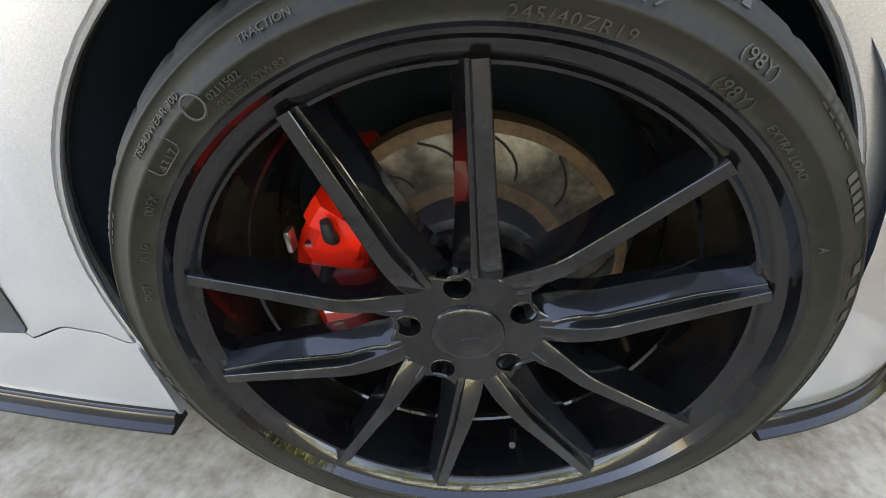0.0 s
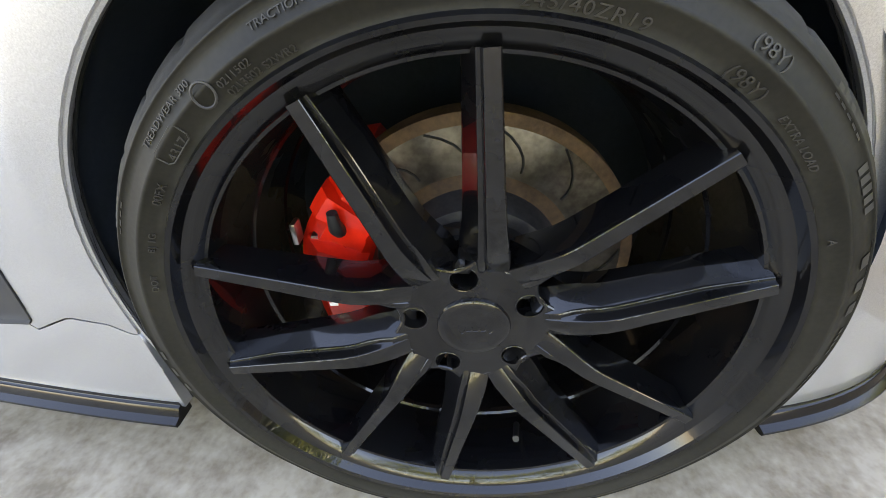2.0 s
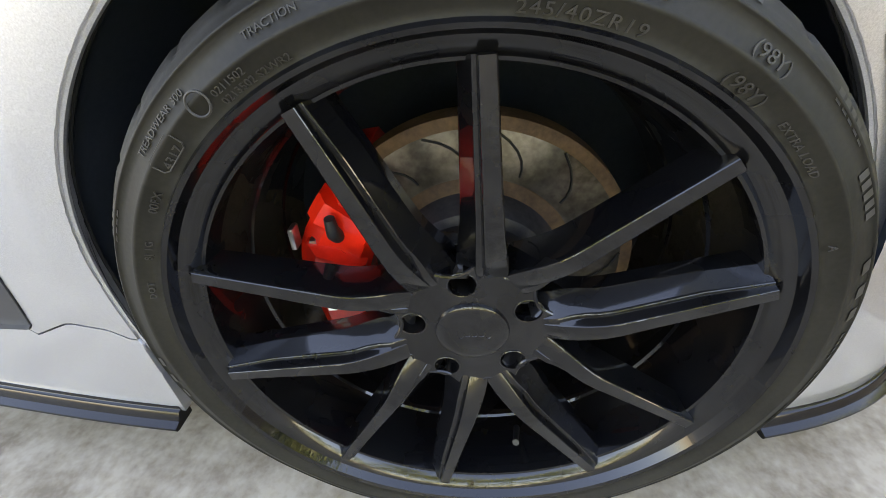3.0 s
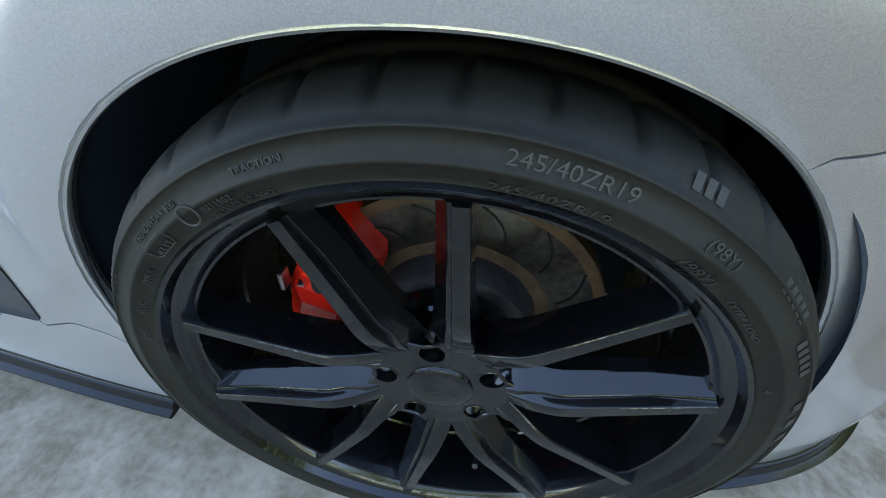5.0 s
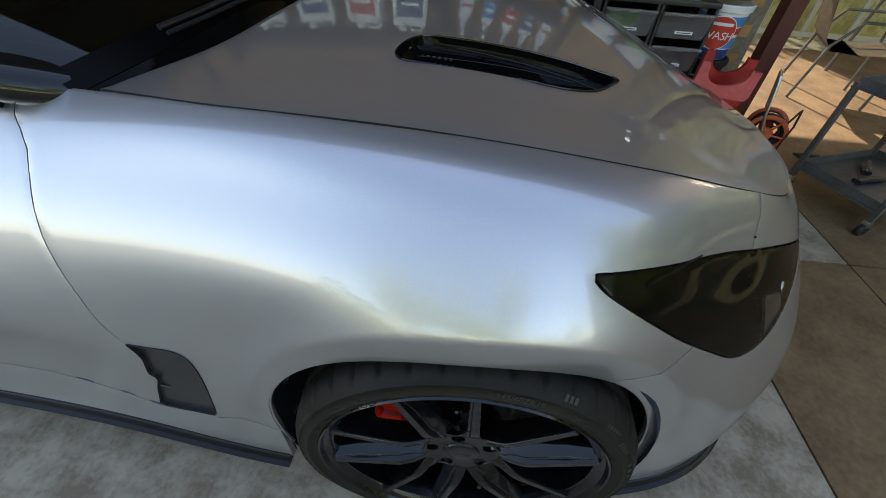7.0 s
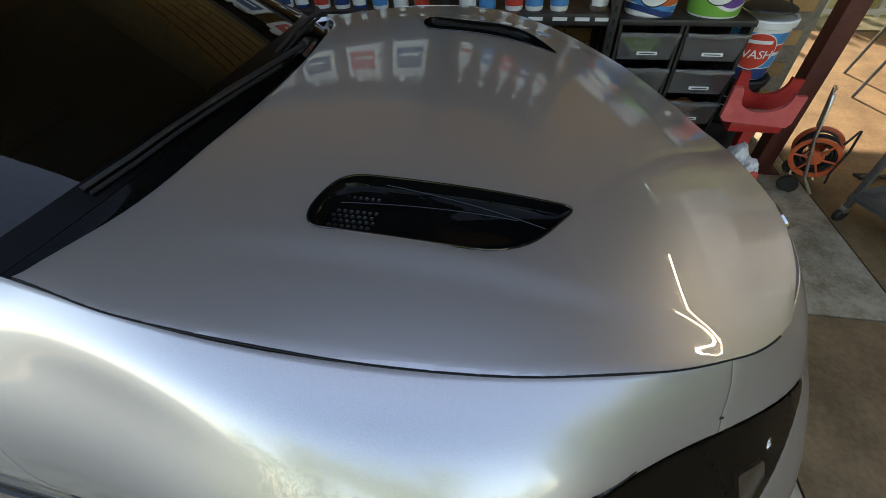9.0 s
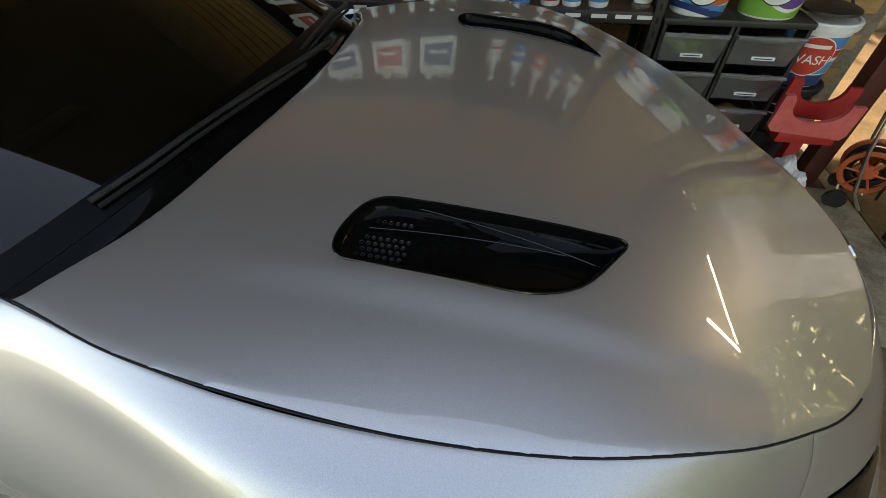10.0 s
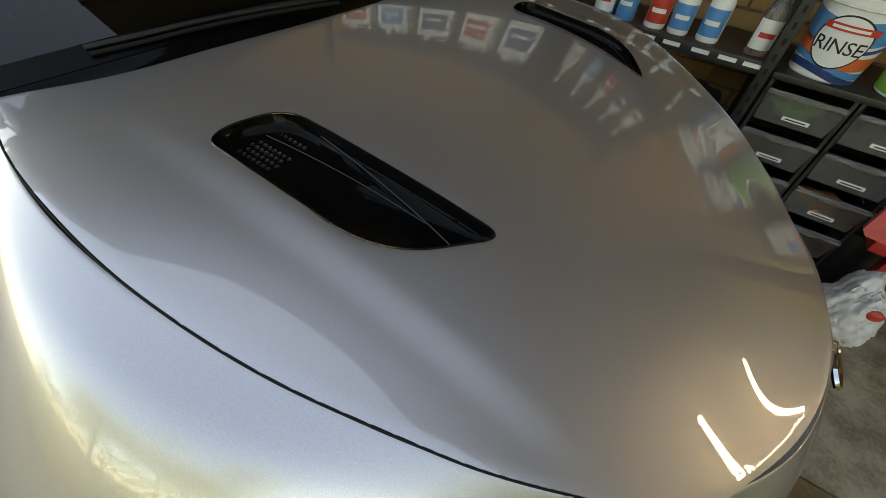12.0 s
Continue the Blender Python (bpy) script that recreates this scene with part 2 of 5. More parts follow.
def rounded(corners, radius, steps=8):
    """A polygon with its corners rounded."""
    out, n = [], len(corners)
    rad = radius if isinstance(radius, (list, tuple)) else [radius] * n
    for i in range(n):
        p, a, b = (np.array(corners[k % n], float) for k in (i, i - 1, i + 1))
        ra = min(rad[i], 0.48 * np.linalg.norm(a - p))
        rb = min(rad[i], 0.48 * np.linalg.norm(b - p))
        s, e = p + (a - p) / np.linalg.norm(a - p) * ra, p + (b - p) / np.linalg.norm(b - p) * rb
        for t in np.linspace(0, 1, steps):
            out.append(tuple((1 - t) ** 2 * s + 2 * t * (1 - t) * p + t ** 2 * e))
    return out


def spline(keys):
    """A smooth function through (x, value...) keys."""
    k = np.array(keys, float)
    xs, ys = k[:, 0], k[:, 1:]
    slope = np.gradient(ys, xs, axis=0)

    def at(x):
        x = np.clip(np.asarray(x, float), xs[0], xs[-1])
        i = np.clip(np.searchsorted(xs, x) - 1, 0, len(xs) - 2)
        h = xs[i + 1] - xs[i]
        t = ((x - xs[i]) / h)[..., None]
        h = h[..., None]
        v = ((2 * t**3 - 3 * t**2 + 1) * ys[i] + (t**3 - 2 * t**2 + t) * h * slope[i]
             + (-2 * t**3 + 3 * t**2) * ys[i + 1] + (t**3 - t**2) * h * slope[i + 1])
        return v[..., 0] if ys.shape[1] == 1 else v
    return at


def letters(text, size, depth=0.001, spacing=1.0):
    """Vertices and faces of raised letters in the built-in font, centred, in x and y."""
    cu = bpy.data.curves.new("letters", 'FONT')
    cu.body, cu.size, cu.extrude, cu.align_x, cu.align_y = text, size, depth, 'CENTER', 'CENTER'
    cu.space_character, cu.resolution_u = spacing, 3
    ob = bpy.data.objects.new("letters", cu)
    scene.collection.objects.link(ob)
    me = bpy.data.meshes.new_from_object(ob.evaluated_get(bpy.context.evaluated_depsgraph_get()))
    verts, faces = [tuple(v.co) for v in me.vertices], [tuple(p.vertices) for p in me.polygons]
    bpy.data.objects.remove(ob)
    bpy.data.curves.remove(cu)
    bpy.data.meshes.remove(me)
    return verts, faces

# ---------------------------------------------------------------- setting
def slab(x0, x1, y0, y1):
    gap = 0.004
    bm = bm_box((x0 + x1) / 2, (y0 + y1) / 2, -0.042, x1 - x0 - 2 * gap, y1 - y0 - 2 * gap, 0.1)
    # slabs from x = 1.0 on take the concrete with warm light painted in
    return part("slab", bm, WARMCON if x0 >= 1.0 else CONCRETE, floor, smooth=False)


# added dark ground; slabs stop at y = -3.2 to cut sunlit bounce
ground = tagged(mesh_object("ground", [(-400, -400, -0.09), (400, -400, -0.09), (400, 400, -0.09), (-400, 400, -0.09)], [(0, 1, 2, 3)], GRASS),
                "dark dry ground added out of view round the carport", "ground", kind="structure")
floor = tagged(part("floor", bm_box(-0.5, 0.625, -0.06, 12.9, 7.65, 0.08), JOINT, smooth=False), "grey concrete carport floor with saw-cut joints", "floor", kind="structure")
for x0, x1, y0, y1 in ((-7, 1.0, -3.2, 1.1), (1.0, 1.63, -3.2, 1.1), (-7, 1.63, 1.1, 4.5), (1.63, 6, -3.2, 1.1), (1.63, 6, 1.1, 4.5)):
    slab(x0, x1, y0, y1)

WALL_Y = 2.42
wall = tagged(part("wall_north", bm_box(-2.6, WALL_Y + 0.08, 1.35, 8.3, 0.14, 2.7), MORTAR, smooth=False), "tan face-brick garage wall with raked joints", "wall", kind="structure")
wall_west = tagged(part("wall_west", bm_box(-6.8, 1.65, 1.35, 0.14, 1.5, 2.7), MORTAR, smooth=False), "plain rendered end wall of the carport", "wall", kind="structure")
# the unseen roof's open edge runs aslant over the bonnet, drawn to shape reflections
EDGE = [(-6.9, -0.5), (-2.5, 0.15), (-0.8, 0.55), (1.5, 0.86), (4.0, 1.0), (7.6, 1.05), (7.6, 6.3), (-6.9, 6.3)]
ceiling_slab = bm_plate(EDGE, 0.06, lambda u, v, w: (u, v, 2.71 + w))
ceiling = tagged(part("ceiling", ceiling_slab, CEIL, smooth=False), "plain board ceiling of the carport, out of view", "ceiling", kind="structure")

# ---------------------------------------------------------------- the car
car = thing("car", "silver metallic sports saloon with black wheels, parked on concrete", "car")
MID = 0.90                     # the car's middle plane
SEAM = spline([(-0.75, 0.285, 0.872), (-0.60, 0.261, 0.882), (-0.37, 0.209, 0.900), (-0.20, 0.190, 0.907), (0.0, 0.188, 0.901), (0.163, 0.214, 0.868),
               (0.285, 0.254, 0.836), (0.36, 0.283, 0.812), (0.45, 0.330, 0.777), (0.53, 0.380, 0.744), (0.60, 0.443, 0.708), (0.66, 0.52, 0.676)])


# bonnet: a height field over plan
XR = spline([(0.15, -0.630), (0.25, -0.590), (0.40, -0.500), (0.60, -0.458), (0.90, -0.430), (1.65, -0.63)])
XF = spline([(0.40, 0.565), (0.46, 0.622), (0.54, 0.673), (0.65, 0.730), (0.78, 0.770), (0.90, 0.784)])


def bonnet_base(x, y):
    y = np.where(y > MID, 2 * MID - y, y)
    xf = XF(np.maximum(y, 0.40))
    ref = 0.56 + 0.075 * np.clip((y - 0.40) / 0.5, 0, 1)
    xs = np.where(x > 0.0, x * ref / np.clip(xf, 0.56, 0.9), x)
    s = SEAM(np.clip(xs, -0.75, 0.66))
    eta = np.clip((y - s[..., 0]) / (MID - s[..., 0]), 0, 1)
    crown = 0.018 + 0.012 * np.clip(-x / 0.5, 0, 1)
    front = np.clip((xs - 0.25) / 0.4, 0, 1)
    return s[..., 1] + crown * (1 - (1 - eta) ** 2) - 0.026 * front**2 * eta**2


# one smooth polynomial sheet over plan, even about the middle plane, drawn through both seams, the nose and the crown
NOSE = spline([(0.455, 0.612, 0.702), (0.51, 0.650, 0.684), (0.58, 0.698, 0.672), (0.65, 0.732, 0.663), (0.78, 0.770, 0.654), (0.90, 0.785, 0.650)])
knots = [(float(x), *(float(v) for v in SEAM(x))) for x in np.linspace(-0.70, 0.585, 34)]
knots += [(float(NOSE(y)[0]), float(y), float(NOSE(y)[1])) for y in np.linspace(0.47, 0.87, 12)]
for x in (-0.55, -0.42, -0.30, -0.18, -0.05, 0.06, 0.18):
    for y in (0.50, 0.62, 0.74):
        knots.append((x, y, float(bonnet_base(np.array(x), np.array(y)))))
knots = np.array(knots)


def sheet_terms(x, y):
    u, v = x / 0.75, (y - MID) / 0.75
    return np.stack([u**i * v ** (2 * j) for j in range(3) for i in range(6 - j)], -1)


SHEET = np.linalg.lstsq(sheet_terms(knots[:, 0], knots[:, 1]), knots[:, 2], rcond=None)[0]


def bonnet_z(x, y):
    x, y = np.asarray(x, float), np.asarray(y, float)
    z = sheet_terms(x, y) @ SHEET
    # the power bulge's crease, outside the vents
    y = np.where(y > MID, 2 * MID - y, y)
    k = np.clip((y - 0.315 - 0.05 * np.clip(x, 0, 1)) / 0.06, 0, 1)
    rise, fall = np.clip((x + 0.45) / 0.3, 0, 1), np.clip((0.62 - x) / 0.35, 0, 1)
    fade = rise**2 * (3 - 2 * rise) * fall**2 * (3 - 2 * fall)
    return z + 0.0035 * fade * (k * k * (3 - 2 * k) - 1)


def seam_at(x):
    y = float(SEAM(x)[0])
    return (x, y, float(bonnet_z(x, y)))


# feature lines of the flank, from the back door round to the nose
FLANK = [
    [(-2.3, 0.17, 0.15), (-1.4, 0.13, 0.15), (-0.75, 0.085, 0.15), (-0.37, 0.045, 0.155), (0.0, 0.038, 0.16), (0.2, 0.042, 0.16), (0.365, 0.066, 0.145), (0.53, 0.125, 0.14), (0.69, 0.29, 0.14), (0.79, 0.55, 0.14), (0.83, 0.9, 0.14)],
    [(-2.3, 0.16, 0.26), (-1.4, 0.125, 0.26), (-0.75, 0.095, 0.25), (-0.37, 0.045, 0.27), (0.0, 0.032, 0.30), (0.2, 0.036, 0.30), (0.37, 0.066, 0.27), (0.54, 0.125, 0.26), (0.71, 0.30, 0.26), (0.80, 0.55, 0.26), (0.84, 0.9, 0.26)],
    [(-2.3, 0.14, 0.46), (-1.4, 0.11, 0.46), (-0.75, 0.088, 0.45), (-0.37, 0.040, 0.47), (0.0, 0.006, 0.52), (0.2, 0.034, 0.50), (0.375, 0.080, 0.47), (0.55, 0.165, 0.46), (0.715, 0.33, 0.45), (0.79, 0.56, 0.44), (0.828, 0.9, 0.44)],
    [(-2.3, 0.15, 0.60), (-1.4, 0.115, 0.59), (-0.75, 0.084, 0.58), (-0.36, 0.044, 0.63), (0.0, -0.004, 0.68), (0.2, 0.037, 0.648), (0.375, 0.104, 0.60), (0.54, 0.21, 0.575), (0.70, 0.40, 0.555), (0.785, 0.59, 0.525), (0.825, 0.9, 0.515)],
    [(-2.3, 0.17, 0.72), (-1.4, 0.145, 0.70), (-0.75, 0.120, 0.69), (-0.35, 0.062, 0.735), (0.0, 0.004, 0.752), (0.2, 0.045, 0.714), (0.375, 0.134, 0.665), (0.535, 0.255, 0.63), (0.685, 0.43, 0.60), (0.77, 0.61, 0.565), (0.815, 0.9, 0.55)],
    [(-2.3, 0.20, 0.82), (-1.4, 0.185, 0.79), (-0.75, 0.180, 0.785), (-0.35, 0.130, 0.832), (0.0, 0.062, 0.832), (0.2, 0.100, 0.79), (0.375, 0.20, 0.725), (0.53, 0.312, 0.688), (0.675, 0.458, 0.640), (0.763, 0.63, 0.612), (0.811, 0.9, 0.600)],
    [(-2.3, 0.23, 0.87), (-1.4, 0.23, 0.845), (-0.75, 0.234, 0.84), (-0.35, 0.166, 0.878), (0.0, 0.122, 0.880), (0.2, 0.160, 0.838), (0.375, 0.246, 0.776), (0.53, 0.348, 0.720), (0.663, 0.480, 0.664), (0.750, 0.64, 0.640), (0.800, 0.9, 0.626)],
    [(-2.3, 0.26, 0.90), (-1.4, 0.275, 0.875), seam_at(-0.75), seam_at(-0.35), seam_at(0.0), seam_at(0.2), seam_at(0.375), seam_at(0.53), (0.648, 0.505, 0.683), (0.736, 0.65, 0.661), (0.789, 0.9, 0.648)],
]


def fair(grid, n, axis):
    """Resamples a grid of points along one axis by a natural cubic spline over chord length, n steps a span."""
    g = np.moveaxis(np.asarray(grid, float), axis, 0)
    chord = np.linalg.norm(np.diff(g, axis=0), axis=-1).reshape(len(g) - 1, -1).mean(1)
    s = np.concatenate([[0], np.cumsum(chord)])
    m, h = len(g), np.diff(s)
    lhs = np.eye(m)
    rhs = np.zeros((m, g[0].size))
    flat = g.reshape(m, -1)
    for i in range(1, m - 1):
        lhs[i, i - 1:i + 2] = h[i - 1], 2 * (h[i - 1] + h[i]), h[i]
        rhs[i] = 6 * ((flat[i + 1] - flat[i]) / h[i] - (flat[i] - flat[i - 1]) / h[i - 1])
    bend = np.linalg.solve(lhs, rhs)
    out = []
    for i in range(m - 1):
        for t in np.arange(n) / n:
            a, b = (1 - t) * h[i], t * h[i]
            out.append((bend[i] * a**3 + bend[i + 1] * b**3) / (6 * h[i]) + (flat[i] / h[i] - bend[i] * h[i] / 6) * a + (flat[i + 1] / h[i] - bend[i + 1] * h[i] / 6) * b)
    out.append(flat[-1])
    return np.moveaxis(np.array(out).reshape(-1, *g.shape[1:]), 0, axis)


def resample(line, step):
    """Evens out the spacing of grid columns along the first axis."""
    length = np.linalg.norm(np.diff(line[:, line.shape[1] // 2], axis=0), axis=1)
    s = np.concatenate([[0], np.cumsum(length)])
    want = np.linspace(0, s[-1], int(s[-1] / step))
    i = np.clip(np.searchsorted(s, want) - 1, 0, len(s) - 2)
    t = ((want - s[i]) / (s[i + 1] - s[i]))[:, None, None]
    return line[i] * (1 - t) + line[i + 1] * t


def grid_normals(P):
    du, dv = np.gradient(P, axis=0), np.gradient(P, axis=1)
    n = np.cross(du, dv)
    return n / (np.linalg.norm(n, axis=-1, keepdims=True) + 1e-12)


def inside(poly, pts):
    x, y = pts[..., 0], pts[..., 1]
    res = np.zeros(x.shape, bool)
    for (x0, y0), (x1, y1) in zip(poly, np.roll(poly, -1, axis=0)):
        hitting = ((y0 > y) != (y1 > y)) & (x < (x1 - x0) * (y - y0) / (y1 - y0 + 1e-15) + x0)
        res ^= hitting
    return res


def snap(P, N, poly, axes, region):
    """Slides the points on a region's border onto its outline, within the surface."""
    pad = np.pad(region, 1, mode='edge')
    around = pad[:-1, :-1].astype(int) + pad[1:, :-1] + pad[1:, 1:] + pad[:-1, 1:]
    border = (around > 0) & (around < 4)
    poly = np.asarray(poly, float)
    a = poly
    b = np.roll(poly, -1, axis=0)
    Q = P[..., axes].reshape(-1, 2)
    best, where = np.full(len(Q), 1e9), np.zeros_like(Q)
    for p, q in zip(a, b):
        d = q - p
        t = np.clip(((Q - p) @ d) / (d @ d + 1e-15), 0, 1)
        c = p + t[:, None] * d
        dist = np.linalg.norm(Q - c, axis=1)
        w = dist < best
        best[w], where[w] = dist[w], c[w]
    best, where = best.reshape(P.shape[:2]), where.reshape(*P.shape[:2], 2)
    third = ({0, 1, 2} - set(axes)).pop()
    move = where - P[..., axes]
    den = N[..., third]
    ok = border & (best < 0.016) & (np.abs(den) > 0.12)
    lift = -(N[..., axes[0]] * move[..., 0] + N[..., axes[1]] * move[..., 1]) / np.where(np.abs(den) > 0.12, den, 1)
    P[..., axes[0]] = np.where(ok, where[..., 0], P[..., axes[0]])
    P[..., axes[1]] = np.where(ok, where[..., 1], P[..., axes[1]])
    P[..., third] = np.where(ok, P[..., third] + lift, P[..., third])


def largest(mask):
    """The largest connected patch of a mask."""
    left, best = mask.copy(), np.zeros_like(mask)
    while left.any():
        patch = np.zeros_like(mask)
        patch[tuple(np.argwhere(left)[0])] = True
        size = 0
        while patch.sum() != size:
            size = patch.sum()
            for _ in range(6):
                grown = patch.copy()
                grown[1:] |= patch[:-1]
                grown[:-1] |= patch[1:]
                grown[:, 1:] |= patch[:, :-1]
                grown[:, :-1] |= patch[:, 1:]
                patch = grown & left
        if patch.sum() > best.sum():
            best = patch
        left &= ~patch
    return best


def panel(name, P, N, mask, mat, parent, label="", gap=0.0012, rim=0.014, flip=False):
    """The faces of a grid where mask is set, as one sheet with turned-in edges."""
    mask = largest(mask)
    nu, nv = P.shape[:2]
    idx = np.arange(nu * nv).reshape(nu, nv)
    quads = np.stack([idx[:-1, :-1], idx[1:, :-1], idx[1:, 1:], idx[:-1, 1:]], -1)[mask]
    used, inv = np.unique(quads, return_inverse=True)
    quads = inv.reshape(-1, 4)
    V, M = P.reshape(-1, 3)[used].copy(), N.reshape(-1, 3)[used]
    edges = np.concatenate([quads[:, [k, (k + 1) % 4]] for k in range(4)])
    key = np.sort(edges, 1)
    _, first, count = np.unique(key, axis=0, return_index=True, return_counts=True)
    border = edges[first[count == 1]]
    centre = V[quads].mean(1)
    push, cnt = np.zeros_like(V), np.zeros(len(V))
    for k in range(4):
        np.add.at(push, quads[:, k], centre)
        np.add.at(cnt, quads[:, k], 1)
    on = np.unique(border)
    d = push[on] / cnt[on][:, None] - V[on]
    d /= np.linalg.norm(d, axis=1, keepdims=True) + 1e-9
    sign = -1.0 if not flip else 1.0
    V[on] += d * gap + (sign * M[on] * 0.0008 if gap > 0.001 else 0.0)
    low = {v: len(V) + i for i, v in enumerate(on)}
    deep = V[on] + sign * M[on] * rim
    verts = np.concatenate([V, deep])
    faces = [tuple(q) for q in quads] + [(b, a, low[a], low[b]) for a, b in border]
    ob = mesh_object(name, verts, faces, mat, parent, label, smooth=True)
    me = ob.data
    sharp = set(map(tuple, np.sort(border, 1).tolist()))
    for e in me.edges:
        if tuple(sorted(e.vertices)) in sharp:
            e.use_edge_sharp = True
    return ob


flank = fair(fair(np.array(FLANK).transpose(1, 0, 2), 14, 0), 12, 1)
flank = resample(flank, 0.0085)
# eased along its length, as pressed steel is
for _ in range(10):
    flank[1:-1] = 0.5 * flank[1:-1] + 0.25 * (flank[:-2] + flank[2:])
# the arch flare: a flat band round the opening that ends in a crease
far_out = np.hypot(flank[..., 0] + 0.008, (flank[..., 2] - 0.335) * 0.966)
lift = np.where(far_out < 0.393, np.clip((far_out - 0.330) / 0.063, 0, 1), np.clip((0.460 - far_out) / 0.067, 0, 1) ** 2) * np.clip((flank[..., 2] - 0.36) / 0.16, 0, 1)
flank[..., 1] -= 0.012 * lift
FN = grid_normals(flank)
if FN[len(FN) // 2, 20, 1] > 0:
    FN = -FN

AX, AZ, AR = -0.008, 0.335, 0.340


def arch_point(a):
    """The opening's edge: a circle drawn in a little at both flanks."""
    c, q = math.cos(a), math.sin(a)
    return (AX + c * (0.347 if c > 0 else 0.360) * (1 + 0.01 * q * q), AZ + AR * q)


ARCH = [arch_point(a) for a in np.linspace(0, math.pi, 60)] + [(-0.366, 0.24), (-0.364, 0.15), (-0.364, 0.0), (0.338, 0.0), (0.338, 0.14), (0.339, 0.24)]
LAMP = rounded([(0.114, 0.800), (0.20, 0.787), (0.312, 0.757), (0.441, 0.712), (0.534, 0.682), (0.60, 0.654), (0.665, 0.622), (0.676, 0.602), (0.64, 0.596), (0.585, 0.588), (0.525, 0.574), (0.475, 0.566), (0.424, 0.575), (0.314, 0.651), (0.212, 0.728), (0.13, 0.782)],
               [0.012, 0.04, 0.04, 0.04, 0.04, 0.03, 0.02, 0.012, 0.03, 0.03, 0.03, 0.04, 0.04, 0.05, 0.05, 0.02], 4)
VENT = rounded([(-0.602, 0.512), (-0.55, 0.516), (-0.505, 0.523), (-0.482, 0.500), (-0.484, 0.43), (-0.508, 0.283), (-0.650, 0.262), (-0.622, 0.340), (-0.597, 0.392), (-0.612, 0.404), (-0.589, 0.475)],
               [0.003, 0.03, 0.03, 0.03, 0.04, 0.008, 0.006, 0.012, 0.008, 0.006, 0.02], 4)
DOOR = [(-0.745, 0.90), (-0.735, 0.860), (-0.722, 0.843), (-0.705, 0.830), (-0.690, 0.812), (-0.684, 0.783), (-0.678, 0.748), (-0.667, 0.706), (-0.655, 0.675), (-0.635, 0.62), (-0.622, 0.563), (-0.602, 0.512), (-0.589, 0.475), (-0.612, 0.404), (-0.597, 0.392), (-0.622, 0.340), (-0.650, 0.262), (-0.75, 0.283), (-0.9, 0.306), (-3, 0.33), (-3, 1.2), (-0.745, 1.2)]
SILL = [(-3, 0.322), (-0.9, 0.299), (-0.75, 0.276), (-0.652, 0.255), (-0.508, 0.274), (-0.45, 0.302), (-0.40, 0.299), (-0.378, 0.288), (-0.335, 0.284), (-0.28, 0.28), (-0.28, 0.0), (-3, 0.0)]
BUMPER = [(0.17, 0.0), (0.185, 0.56), (0.203, 0.617), (0.226, 0.621), (0.25, 0.627), (0.287, 0.637), (0.316, 0.654), (0.38, 0.69), (0.441, 0.709), (0.445, 0.732), (0.458, 0.754), (0.47, 0.80), (0.47, 1.0), (1.5, 1.0), (1.5, 0.0)]
XZ = [0, 2]
mids = (flank[:-1, :-1] + flank[1:, :-1] + flank[1:, 1:] + flank[:-1, 1:])[..., XZ] / 4
in_arch = inside(np.array(ARCH), mids)
in_lamp = inside(np.array(LAMP), mids) & ~in_arch
in_vent = inside(np.array(VENT), mids) & ~in_arch
in_door = inside(np.array(DOOR), mids) & ~in_vent
in_sill = inside(np.array(SILL), mids) & ~in_vent & ~in_arch & ~in_door
in_bump = inside(np.array(BUMPER), mids) & ~in_arch & ~in_lamp
for outline, region in ((BUMPER, in_bump), (DOOR, in_door), (SILL, in_sill), (VENT, in_vent), (LAMP, in_lamp), (ARCH, in_arch)):
    snap(flank, FN, outline, XZ, region)
FN = grid_normals(flank)
if FN[len(FN) // 2, 20, 1] > 0:
    FN = -FN
in_wing = ~(in_arch | in_lamp | in_vent | in_door | in_sill | in_bump)
wing = panel("front_fender", flank, FN, in_wing, PAINT, car)
panel("front_door", flank, FN, in_door, PAINT, car)
panel("side_sill", flank, FN, in_sill, PAINT, car)
panel("front_bumper", flank, FN, in_bump, PAINT, car)
lamp = panel("headlight_lens", flank + FN * 0.001, FN, in_lamp, LENS, car, "clear smoked headlight lens", gap=0.003, rim=0.008)
# near-black sheet added behind the flank, so that panel gaps look shaded
panel("shade_backing", flank - FN * 0.016, FN, ~in_arch & ~in_lamp, DARK, car, gap=0.0, rim=0.002)
panel("headlight_housing", flank - FN * 0.034, FN, in_lamp, INNER, lamp, "gloss black lamp housing", gap=0.001, rim=-0.030)
mask_line = np.array([(0.0, 0.9), (0.40, 0.9), (0.43, 0.70), (0.475, 0.63), (0.50, 0.56), (0.50, 0.4), (0.0, 0.4)])
panel("lamp_mask", flank - FN * 0.007, FN, in_lamp & inside(mask_line, mids), INNER, lamp, "gloss black inner lamp cover", gap=0.001, rim=0.02)
vent = panel("side_vent", flank - FN * 0.007, FN, in_vent, VENTMAT, car, "black plastic fender vent", gap=0.0, rim=-0.008)
# the far flank, the same sheet mirrored
far = flank.copy()
far[..., 1] = 2 * MID - far[..., 1]
FARN = FN * np.array((1, -1, 1))
panel("far_fender", far, FARN, ~(in_arch | in_lamp), PAINT, car)
panel("far_headlight", far, FARN, in_lamp, GLOSS, car)

